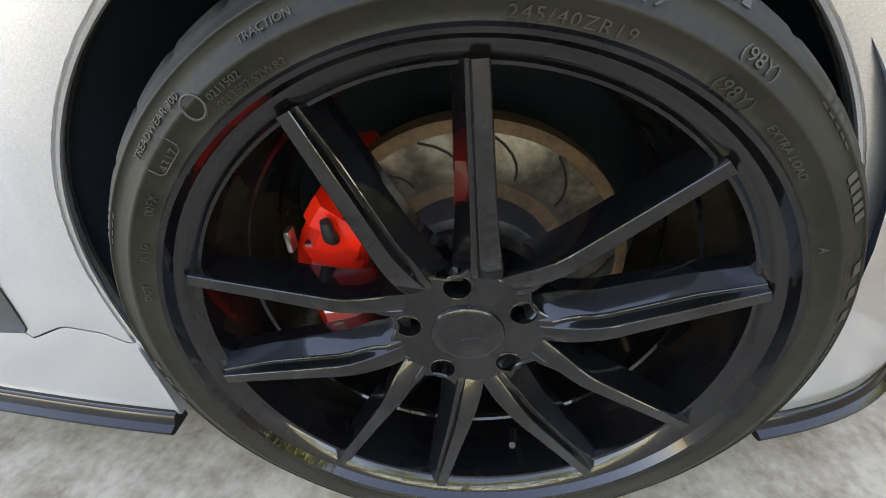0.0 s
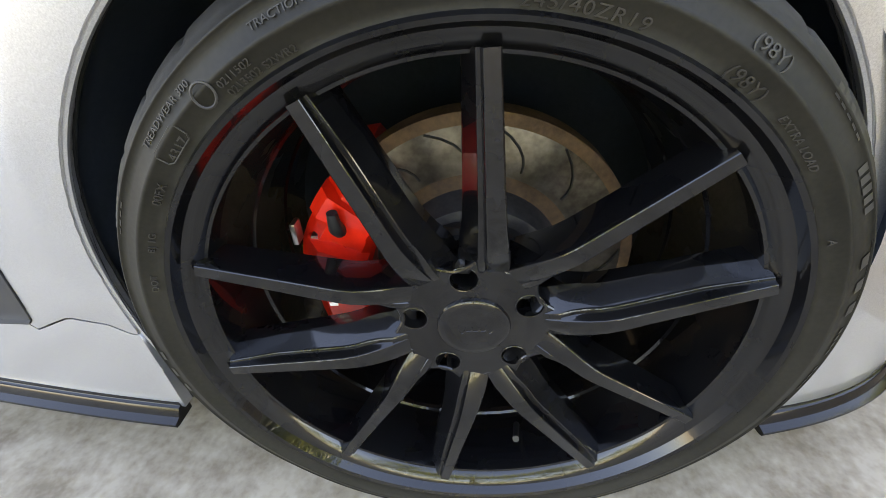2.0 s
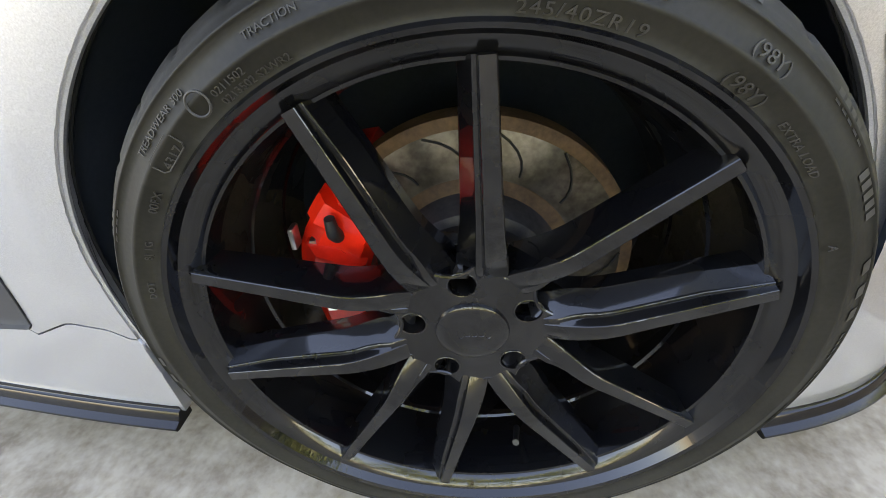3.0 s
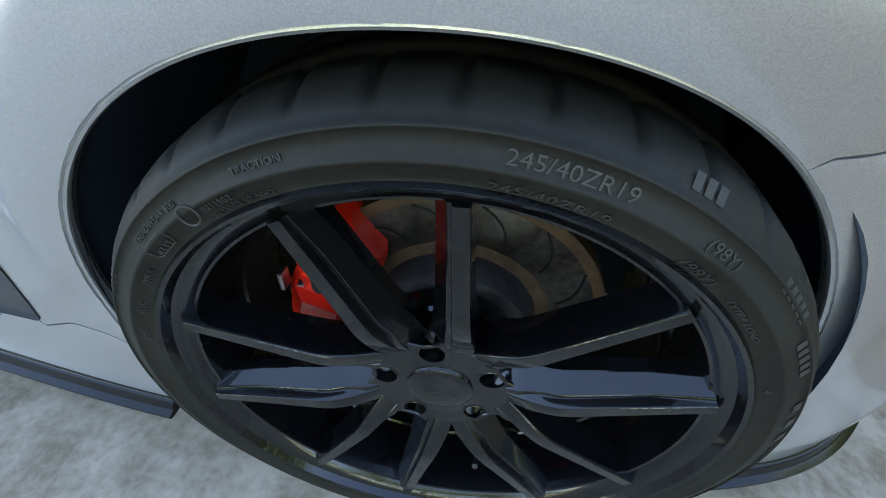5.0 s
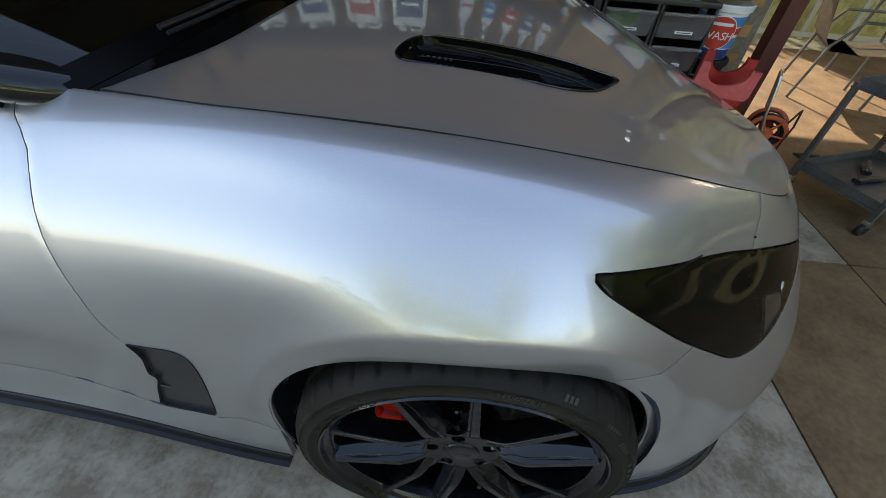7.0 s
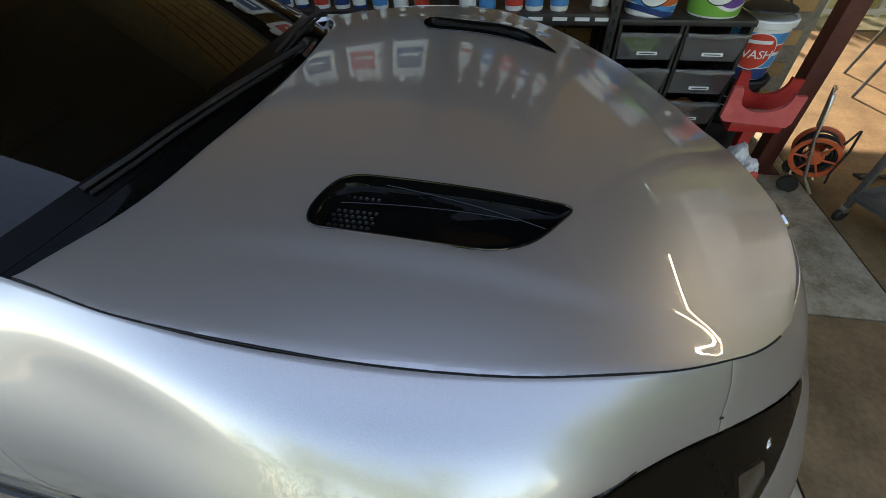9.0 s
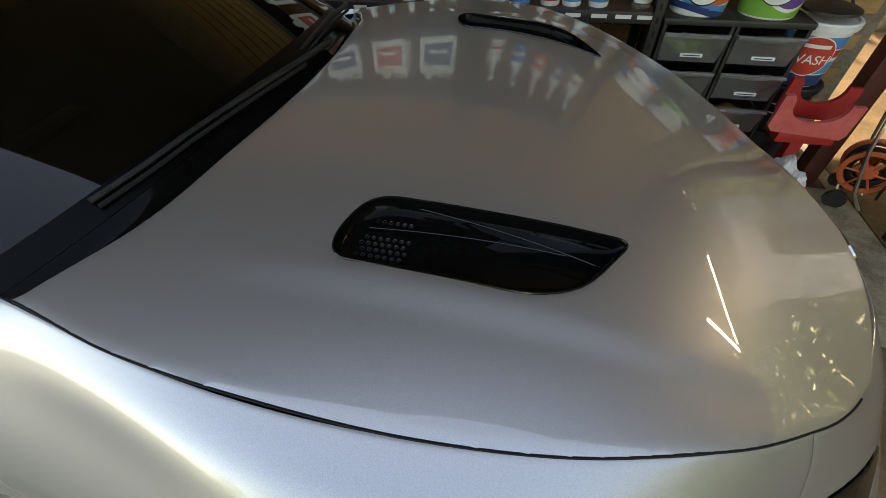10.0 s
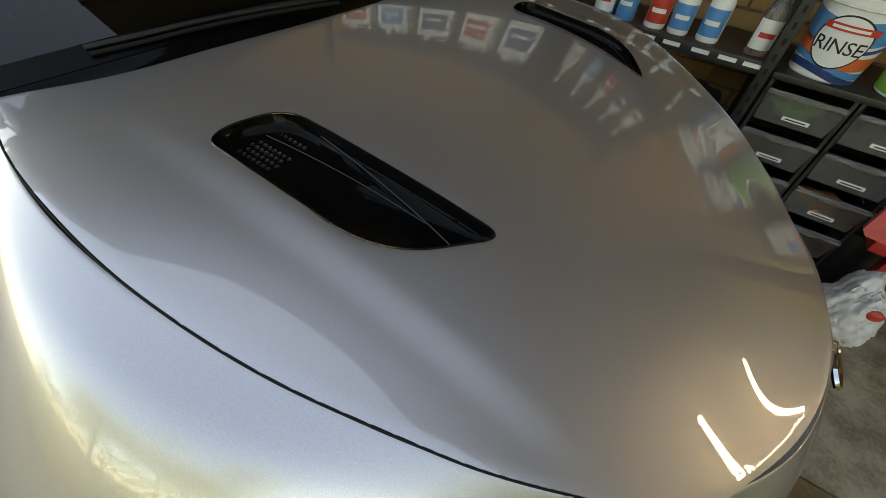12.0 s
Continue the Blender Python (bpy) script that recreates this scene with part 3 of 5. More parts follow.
# vent louvres
for x, z, s in ((-0.614, 0.357, 0.040), (-0.632, 0.268, 0.052)):
    bm = bmesh.new()
    for k in range(2):
        bm_tube([(x + 0.004, 0.094 - 0.012 * k, z - 0.004 * k), (x + 0.5 * s, 0.088 - 0.006 * k, z - 0.006 - 0.003 * k), (x + s, 0.090, z - 0.004)], [0.0035, 0.0028, 0.001], 8, bm)
    part("louvre", bm, VENTMAT, vent)

# lamp innards: projector, reflector, light guide
def flank_point(x, z, depth):
    d = (flank[..., 0] - x) ** 2 + (flank[..., 2] - z) ** 2
    i = np.unravel_index(np.argmin(d), d.shape)
    p = flank[i] - FN[i] * depth
    return Vector(p), Vector(FN[i])


def facing(p, n):
    return Matrix.Translation(p) @ n.to_track_quat('Z', 'Y').to_matrix().to_4x4()


for x, z, r in ((0.60, 0.595, 0.024),):
    p, n = flank_point(x, z, 0.042)
    bm = bm_lathe([(0.0, 0.012), (r * 0.5, 0.010), (r * 0.85, 0.002), (r, -0.006)], 'z', 32)
    bm.transform(facing(p, n))
    part("projector", bm, CHROME, lamp, "round chrome projector")
    bm = bm_lathe([(r * 1.05, -0.008), (r * 1.1, 0.006), (r * 1.35, 0.004), (r * 1.4, -0.01)], 'z', 32)
    bm.transform(facing(p, n))
    part("bezel", bm, GLOSS, lamp)
p0, n0 = flank_point(0.535, 0.60, 0.026)
bm = bm_plate(rounded([(-0.040, -0.030), (0.035, -0.034), (0.048, 0.012), (-0.024, 0.040)], 0.008), 0.01, lambda u, v, w: (u, v, w))
bm.transform(facing(p0, n0))
part("reflector", bm, STEEL, lamp, "satin reflector plate")
line = [flank_point(x, z, 0.018)[0] for x, z in ((0.50, 0.575), (0.515, 0.563), (0.545, 0.556), (0.585, 0.558), (0.60, 0.575))]
part("light_guide", bm_tube(line, 0.003, 8), CHROME, lamp, "slim chrome trim strip")
line = [flank_point(x, z, 0.004)[0] for x, z in ((0.20, 0.772), (0.28, 0.764), (0.36, 0.754), (0.43, 0.733), (0.50, 0.697))]
part("lamp_trim", bm_tube(line, 0.004, 8), GLOSS, lamp)

near_edge = [(x, float(SEAM(x)[0])) for x in np.linspace(-0.592, 0.595, 60)]
front_edge = [(float(XF(y)), y) for y in np.linspace(0.475, MID, 26)]
half = near_edge + front_edge
BONNET = half + [(x, 2 * MID - y) for x, y in half[::-1]] + [(float(XR(y)) if y <= MID else float(XR(2 * MID - y)), y) for y in np.linspace(1.53, 0.27, 60)]
SCOOP = rounded([(-0.172, 0.384), (-0.186, 0.430), (-0.158, 0.516), (0.040, 0.518), (0.240, 0.541), (0.140, 0.386)], [0.025, 0.05, 0.045, 0.1, 0.03, 0.09], 8)
FARSCOOP = [(x, 2 * MID - y) for x, y in SCOOP]
gx, gy = np.meshgrid(np.arange(-0.66, 0.84, 0.0085), np.arange(0.155, 1.65, 0.0085), indexing='ij')
hood = np.stack([gx, gy, bonnet_z(gx, gy)], -1)
HN = grid_normals(hood)
XY = [0, 1]
mids = (hood[:-1, :-1] + hood[1:, :-1] + hood[1:, 1:] + hood[:-1, 1:])[..., XY] / 4
in_scoop, in_far = inside(np.array(SCOOP), mids), inside(np.array(FARSCOOP), mids)
in_cover = inside(np.array(BONNET), mids)
for outline, region in ((SCOOP, in_scoop), (FARSCOOP, in_far), (BONNET, in_cover)):
    snap(hood, HN, outline, XY, region)
hood[..., 2] = bonnet_z(hood[..., 0], hood[..., 1])
HN = grid_normals(hood)
in_hood = in_cover & ~in_scoop & ~in_far
bonnet = panel("bonnet", hood, HN, in_hood, PAINT, car, gap=0.0014, rim=0.012)
# the same near-black shade sheet, under the bonnet
panel("bonnet_shade_backing", hood - HN * 0.02, HN, in_hood, DARK, car, gap=-0.006, rim=0.002)


# dark strip laid in the shut line to draw the gap's shade
part("shut_line_shade", bm_tube([(x, y - 0.0005, z - 0.0012) for x, y, z in (seam_at(float(t)) for t in np.linspace(-0.585, 0.59, 90))], 0.0014, 6), DARK, car, "dark strip for the shade in the bonnet shut line")


def scoop(outline, side):
    """A recessed gloss-black vent tray with a rib and a pierced corner."""
    ctr = np.mean(outline, axis=0)
    bm = bmesh.new()
    rings = []
    for shrink, down in ((1.0, -0.001), (0.985, -0.010), (0.95, -0.020), (0.88, -0.026), (0.60, -0.028), (0.25, -0.029)):
        ring = []
        for x, y in outline:
            u, v = ctr[0] + (x - ctr[0]) * shrink, ctr[1] + (y - ctr[1]) * shrink
            ring.append(bm.verts.new((u, v, float(bonnet_z(np.array(x), np.array(y))) * 0.35 + float(bonnet_z(np.array(u), np.array(v))) * 0.65 + down)))
        rings.append(ring)
    n = len(outline)
    for a, b in zip(rings, rings[1:]):
        for i in range(n):
            bm.faces.new((a[i], a[(i + 1) % n], b[(i + 1) % n], b[i]))
    bm.faces.new(rings[-1])
    tray = part("bonnet_vent", bm, TRAY, car, "gloss black bonnet vent", sharp=50)

    def at(x, y, d):
        yy = y if side > 0 else 2 * MID - y
        return (x, yy, float(bonnet_z(np.array(x), np.array(y))) + d)
    rib = [at(x, 0.465 + 0.075 * (x + 0.15) / 0.3 * 0.35, -0.020) for x in np.linspace(-0.15, 0.14, 9)]
    part("rib", bm_tube(rib, 0.0009, 6), GLOSS, tray)
    rib = [at(x, 0.520 - 0.035 * (x + 0.12) / 0.3, -0.016) for x in np.linspace(-0.12, 0.19, 9)]
    part("rib", bm_tube(rib, 0.0011, 6), GLOSS, tray)
    bm = bmesh.new()
    for i in range(7):
        for j in range(7):
            x, y = -0.155 + 0.0105 * i + 0.005 * (j % 2), 0.418 + 0.0115 * j
            if abs(y - 0.468) < 0.008:
                continue
            bm_lathe([(0.0038, 0.0), (0.0030, 0.0022), (0.0018, 0.0006), (0.0, 0.0)], 'z', 8, bm=bm, centre=at(x, y, -0.0275))
    tagged(part("pierced_mesh", bm, VENTMAT, tray), kind="stuff")
    edge = [(x, y, float(bonnet_z(np.array(x), np.array(y))) + 0.0006) for x, y in outline]
    part("vent_edge", bm_tube(edge, 0.0016, 6, cyclic=True), GLOSS, tray)


scoop(SCOOP, 1)
scoop(FARSCOOP, -1)

# nose badge
bm = bm_lathe([(0.0, 0.006), (0.030, 0.005), (0.036, 0.003), (0.04, -0.003)], 'z', 40)
bm.transform(facing(Vector((0.808, MID, 0.618)), Vector((0.75, 0, 0.66))) @ Matrix.Diagonal((1.35, 0.8, 1, 1)))
badge = part("badge", bm, GLOSS, car, "dark oval nose badge")
bm = bm_lathe([(0.037, 0.003), (0.040, 0.006), (0.043, 0.0)], 'z', 40)
bm.transform(facing(Vector((0.809, MID, 0.619)), Vector((0.75, 0, 0.66))) @ Matrix.Diagonal((1.35, 0.8, 1, 1)))
part("badge_ring", bm, CHROME, badge)

# cowl, windscreen, pillars, side glass, roof
def screen(u, v):
    """Windscreen surface: u across from -1 to 1, v up the glass."""
    x = -0.50 - 0.13 * u * u * abs(u) - 0.86 * v
    y = MID + u * (0.638 - 0.083 * v)
    z = 0.925 - 0.055 * u * u * abs(u) + 0.455 * v - 0.06 * v * v
    return (x, y, z)


def sheet(name, fn, us, vs, mat, parent, label="", thick=0.0):
    P = np.array([[fn(u, v) for v in vs] for u in us])
    N = grid_normals(P)
    if N[len(us) // 2, len(vs) // 2, 2] < 0:
        N = -N
    return panel(name, P, N, np.ones((len(us) - 1, len(vs) - 1), bool), mat, parent, label, gap=0.0, rim=thick or 0.005)


U = np.linspace(-1, 1, 49)
windscreen = sheet("windscreen", screen, U, np.linspace(0.0, 1, 20), GLASS, car, "dark raked windscreen glass")


def cowl(u, v):
    s = screen(u, 0.0)
    yy = MID + u * 0.66
    near = float(XR(yy if yy <= MID else 2 * MID - yy)) + 0.004
    e = (near, yy, float(bonnet_z(np.array(near), np.array(yy))) - 0.014)
    return tuple(np.array(e) * (1 - v) + np.array(s) * v + np.array((0, 0, -0.012 * math.sin(math.pi * v))))


sheet("cowl", cowl, U, np.linspace(0, 1, 7), TRAY, car, "black plastic windscreen cowl")
sheet("frit_band", lambda u, v: tuple(np.array(screen(u, v * 0.05)) + (0, 0, 0.0015)), U, np.linspace(0, 1, 4), INNER, windscreen)
for a, b in ((0.42, 1.12), (0.98, 1.48)):
    arm = [(float(XR(min(y, 2 * MID - y))) - 0.035 - 0.055 * k, y, 0.925 + 0.022 * math.sin(math.pi * k)) for k, y in zip(np.linspace(0, 1, 9), np.linspace(b, a, 9))]
    wiper = part("wiper", bm_tube(arm, [0.007] * 5 + [0.005] * 4, 8), PLASTIC, car, "black wiper arm and blade")
    part("blade", bm_tube([(x + 0.012, y, z - 0.008) for x, y, z in arm[2:]], 0.004, 6), DARK, wiper)


def roof(u, v):
    s = screen(u, 1.0)
    return (s[0] - 1.5 * v, MID + u * (0.555 - 0.02 * v), s[2] + 0.03 * math.sin(math.pi * v) - 0.02 * u * u)


sheet("roof", roof, U, np.linspace(0, 1, 12), GLOSS, car)
for side in (-1, 1):
    pillar = [tuple(np.array(screen(side * 1.0, v)) + (0, side * (0.012 * v - 0.012), -0.014 + 0.008 * v)) for v in np.linspace(0.01, 1, 14)]
    part("pillar", bm_tube(pillar, [0.006, 0.012, 0.020, 0.026] + [0.030] * 10, 12), GLOSS, car)

    def glazing(u, v, side=side):
        low = np.array((-0.80 - 1.3 * u, MID + side * (0.645 - 0.01 * u), 0.862 + 0.03 * u))
        top_v = 0.06 + 0.94 * min(1.0, u * 1.15)
        top = np.array(screen(side * 1.0, top_v)) if u < 0.87 else np.array((-0.80 - 1.3 * u, MID + side * 0.555, 1.33))
        top = top + np.array((0.0, side * 0.01, -0.02))
        return tuple(low * (1 - v) + top * v)
    P = np.array([[glazing(u, v) for v in np.linspace(0, 1, 8)] for u in np.linspace(0, 1, 24)])
    NN = grid_normals(P)
    panel("side_window", P, NN, np.ones((23, 7), bool), GLASS, car, "dark side window glass", gap=0.0, rim=0.004)
    belt = [(-0.745 - 1.4 * t, MID - side * -1 * (0.655 - 0.015 * t), 0.858 + 0.03 * t) for t in np.linspace(0, 1, 10)]
    part("belt_trim", bm_tube(belt, 0.012, 8), GLOSS, car)
for side in (-1, 1):
    bm = bmesh.new()
    bmesh.ops.create_uvsphere(bm, u_segments=40, v_segments=20, radius=1)
    bm.transform(Matrix.Translation((-0.725, MID + side * 0.605, 0.878)) @ Matrix.Rotation(side * radians(-24), 4, 'Z') @ Matrix.Rotation(radians(14), 4, 'Y') @ Matrix.Diagonal((0.165, 0.070, 0.040, 1)))
    part("cowl_corner", bm, GLOSS, car, "rounded black cowl corner")
# cabin floor and dashboard, seen dimly through the glass
dash = part("dashboard", bm_box(-0.98, MID, 0.80, 0.75, 1.25, 0.16, 0.03), PLASTIC, car)
part("dash_vent", bm_box(-0.86, 0.55, 0.885, 0.05, 0.26, 0.012, 0.004), VENTMAT, dash)
part("cabin", bm_box(-1.9, MID, 0.45, 2.6, 1.36, 0.5, 0.02), DARK, car)
part("seat", bm_box(-1.75, 0.55, 0.85, 0.22, 0.5, 0.75, 0.06), PLASTIC, car)
part("seat", bm_box(-1.75, 1.25, 0.85, 0.22, 0.5, 0.75, 0.06), PLASTIC, car)
# solid near-black block that stands for the shade in the engine bay
part("engine_bay_shade", bm_box(-0.02, MID, 0.48, 0.95, 0.80, 0.36, 0.02), DARK, car)
part("cabin_shell", bm_box(-2.25, MID, 0.8, 0.05, 1.3, 1.0, 0.01), DARK, car)

# side skirt and front splitter, gloss black blades under the body
def blade(name, line, drop, out, mat, label):
    """A lip swept along a line, with a folded section and a thick end."""
    bm = bmesh.new()
    sec = [(0.20, 0.016), (0.42, 0.013), (0.50, 0.009), (0.52, 0.001), (0.55, -0.001), (0.62, -0.002), (0.66, -0.006), (0.76, -0.020), (0.90, -0.0235), (0.98, -0.026), (1.0, -0.030), (0.97, -0.035), (0.86, -0.037), (0.20, -0.034)]
    rows = []
    n = len(line)
    for i, (p, q) in enumerate(line):
        rows.append([bm.verts.new((p[0] + q[0] * out * s, p[1] + q[1] * out * s, p[2] + h * drop / 0.02)) for s, h in sec])
    for a, b in zip(rows, rows[1:]):
        for k in range(len(sec)):
            bm.faces.new((a[k], a[(k + 1) % len(sec)], b[(k + 1) % len(sec)], b[k]))
    bm.faces.new(rows[0])
    bm.faces.new(rows[-1][::-1])
    return part(name, bm, mat, car, label, sharp=40)


def along_bottom(lo, hi, n):
    """Points along the flank's lower edge between two x, with the outward way."""
    row, rn = flank[:, 1], FN[:, 3]
    keep = (row[:, 0] >= lo) & (row[:, 0] <= hi)
    ids = np.where(keep)[0]
    ids = ids[np.linspace(0, len(ids) - 1, n).astype(int)]
    out = []
    for i in ids:
        w = rn[i, :2] / np.linalg.norm(rn[i, :2])
        out.append(((row[i, 0] - w[0] * 0.02, row[i, 1] - w[1] * 0.02, 0.160), w))
    return out


blade("side_skirt", along_bottom(-2.3, -0.366, 60), 0.012, 0.040, BLADE, "gloss black side skirt blade")
blade("front_splitter", along_bottom(0.350, 0.84, 40), 0.012, 0.040, BLADE, "gloss black front splitter lip")

# rolled lip of the wheel arch
lip = []
for d in np.linspace(-18, 198, 110):
    x, z = arch_point(radians(d))
    near = (flank[..., 0] - x) ** 2 + (flank[..., 2] - z) ** 2
    pick = np.argsort(near, axis=None)[:6]
    wt = 1 / (near.ravel()[pick] + 1e-6)
    lip.append((x, float((flank[..., 1].ravel()[pick] * wt).sum() / wt.sum()), z))
lip = np.array(lip)
lip[:, 1] = np.convolve(np.pad(lip[:, 1], 4, mode='edge'), np.ones(9) / 9, 'valid') + 0.0060
part("arch_lip", bm_tube([tuple(p) for p in lip], 0.0030, 8), PAINT, car)

# wheel arch liner
bm = bm_lathe([(0.356, 0.046), (0.364, 0.055), (0.370, 0.08), (0.372, 0.36), (0.30, 0.40), (0.10, 0.42)], 'y', 48, arc=(radians(-32), radians(212)), centre=(AX, 0, AZ))
bmesh.ops.solidify(bm, geom=bm.faces[:], thickness=0.003)
part("arch_liner", bm, LINER, car, "dark felt wheel arch liner, tinted for blue skylight")
for x, z in ((-0.318, 0.30), (-0.316, 0.42)):
    part("liner_clip", bm_lathe([(0.0, -0.004), (0.007, -0.003), (0.009, 0.002)], 'x', 14, centre=(x - 0.028, 0.085, z)), PLASTIC, car)

# ---------------------------------------------------------------- the wheel
WZ = 0.335
wheel = part("wheel", bm_lathe([(0.2635, 0.004), (0.2645, -0.007), (0.2622, -0.0105), (0.2590, -0.0085), (0.2555, 0.000), (0.2465, 0.005), (0.2425, 0.011), (0.2400, 0.012), (0.2375, 0.030),
                                (0.2350, 0.055), (0.2335, 0.085), (0.2310, 0.0875), (0.2300, 0.120), (0.2285, 0.160), (0.2265, 0.1625), (0.2255, 0.225), (0.236, 0.235), (0.245, 0.240), (0.247, 0.236), (0.240, 0.02)],
                               'y', 128, closed=True), WHEEL, car, "satin black ten-spoke alloy wheel", sharp=28)
wheel.location = (0, 0, WZ)


def tyre_mesh():
    prof = [(0.2480, 0.010), (0.2560, 0.003), (0.2600, -0.003), (0.2640, -0.0075), (0.2675, -0.0080), (0.2690, -0.0060), (0.2760, -0.0100), (0.2860, -0.0120), (0.2870, -0.0132), (0.2900, -0.0132), (0.2910, -0.0120), (0.3000, -0.0100),
            (0.3095, -0.0065), (0.3100, -0.0078), (0.3120, -0.0070), (0.3125, -0.0050), (0.3180, -0.0005), (0.3240, 0.0065), (0.3290, 0.0160), (0.3325, 0.0300), (0.3345, 0.0520), (0.3300, 0.0545), (0.3300, 0.0600), (0.3350, 0.0630),
            (0.3355, 0.1000), (0.3300, 0.1030), (0.3300, 0.1120), (0.3355, 0.1150), (0.3345, 0.1750), (0.3250, 0.2050), (0.3000, 0.2250), (0.2480, 0.2150)]
    seg = 480
    verts, faces = [], []
    n = len(prof)
    for i in range(seg):
        a = 2 * math.pi * i / seg
        notch = i % 12 in (0, 1)
        for j, (r, h) in enumerate(prof):
            low = min(1.0, max(0.0, (-math.sin(a) - 0.7) / 0.3))
            rr = 0.25 + (r - 0.25) * (0.775 + 0.10 * low * low * (3 - 2 * low))
            if notch and 17 <= j <= 20:
                rr -= 0.0045 if j > 17 else 0.0015
            z = rr * math.sin(a)
            flat = max(0.0, -z - 0.3265)
            verts.append((rr * math.cos(a), h - 1.6 * flat * (0 < j < 16), z + flat))
    for i in range(seg):
        for j in range(n - 1):
            a, b = i * n + j, ((i + 1) % seg) * n + j
            faces.append((a, b, b + 1, a + 1))
    return verts, faces


tv, tf = tyre_mesh()
tyre = mesh_object("tyre", tv, tf, RUBBER, wheel, "black low-profile tyre with raised lettering", smooth=True)
SIDE = spline([(0.25 + (a - 0.25) * 0.775, b) for a, b in [(0.2600, -0.003), (0.2690, -0.0065), (0.2760, -0.0100), (0.2860, -0.0120), (0.3000, -0.0100), (0.3095, -0.0065), (0.3180, -0.0005), (0.3240, 0.0065)]])


def on_sidewall(text, size, radius, degrees, spacing=1.0, mat=None, name="lettering", depth=0.0004):
    """Raised letters bent round the sidewall, centred at an angle from +x."""
    v, f = letters(text, size, depth, spacing)
    out = []
    for x, y, z in v:
        r = 0.25 + (radius + y - 0.25) * 0.775
        a = radians(degrees) - x / radius
        out.append((r * math.cos(a), float(SIDE(r)) - z - 0.0006, r * math.sin(a)))
    return mesh_object(name, out, f, mat or LETTER, tyre)


on_sidewall("245/40ZR19", 0.0125, 0.2745, 79, 1.15)
on_sidewall("(98Y)", 0.0125, 0.2745, 57.5, 1.1)
on_sidewall("EXTRA LOAD", 0.0075, 0.2750, 45.5, 1.1)
on_sidewall("245/40ZR19", 0.0150, 0.2990, 78, 1.0)
on_sidewall("(98Y)", 0.0130, 0.2970, 58, 1.0)
on_sidewall("0211502", 0.0078, 0.2822, 121.5, 1.0)
on_sidewall("0213502 S2WR2", 0.0078, 0.2740, 118.5, 1.0)
on_sidewall("4317", 0.0105, 0.2775, 136, 1.0)
on_sidewall("00FX", 0.0095, 0.2770, 145, 1.0)
on_sidewall("8J 1G", 0.0080, 0.2765, 155, 1.1)
on_sidewall("DOT", 0.0080, 0.2765, 164, 1.1)
on_sidewall("TREADWEAR 300", 0.0080, 0.2990, 133, 1.0)
on_sidewall("TRACTION", 0.0075, 0.2985, 113, 1.0)
on_sidewall("A", 0.0085, 0.2760, 27, 1.0)


def on_side_point(r, deg, lift=0.0008):
    a = radians(deg)
    r = 0.25 + (r - 0.25) * 0.93
    return (r * math.cos(a), float(SIDE(r)) - lift, r * math.sin(a))


def ring_mark(r0, deg0, rad, n=20):
    c = Vector(on_side_point(r0, deg0, 0.0016))
    e1 = Vector((math.sin(radians(deg0)), 0, -math.cos(radians(deg0))))
    e2 = Vector((math.cos(radians(deg0)), 0, math.sin(radians(deg0))))
    return [c + rad * (math.cos(2 * math.pi * k / n) * e1 + math.sin(2 * math.pi * k / n) * e2) for k in range(n)]


part("approval_mark", bm_tube(ring_mark(0.279, 126.5, 0.0075), 0.0009, 5, cyclic=True), LETTER, tyre)
box_line = [on_side_point(r, d) for r, d in ((0.284, 138.4), (0.284, 133.6), (0.2815, 133.0), (0.2735, 133.0), (0.271, 133.6), (0.271, 138.4), (0.2735, 139.0), (0.2815, 139.0))]
part("date_box", bm_tube(box_line, 0.0006, 5, cyclic=True), LETTER, tyre)
# plain bars for marks that cannot be read, and chequered patches
bm = bmesh.new()
for k in range(9):
    for j in range(2):
        d = 12 + 2.3 * k
        if (k + j) % 2 == 0 and k < 6:
            q = [on_side_point(0.292 + 0.0075 * j + dr, d + 1.1 * da) for dr, da in ((0, -1), (0, 1), (0.0065, 1.4), (0.0065, -0.6))]
            bm.faces.new([bm.verts.new(p) for p in q])
            q = [on_side_point(0.292 + 0.0075 * j + dr, 180 - d + 1.1 * da + 24) for dr, da in ((0, -1), (0, 1), (0.0065, 1.4), (0.0065, -0.6))]
            bm.faces.new([bm.verts.new(p) for p in q])
for d0, d1, r in ((2, 9, 0.295), (-7, 0, 0.295), (-16, -9, 0.295), (30, 38, 0.292), (150, 157, 0.298), (41, 50, 0.298), (62, 67, 0.306)):
    for s in range(int((d1 - d0) / 1.6)):
        q = [on_side_point(r + dr, d0 + 1.6 * s + da) for dr, da in ((0, 0), (0, 1.1), (0.008, 1.1), (0.008, 0))]
        bm.faces.new([bm.verts.new(p) for p in q])
tagged(part("raised_mark", bm, LETTER, tyre, smooth=False), kind="stuff")

PHI_A, PHI_T, LUG = 117.8, 90.2, 100.0


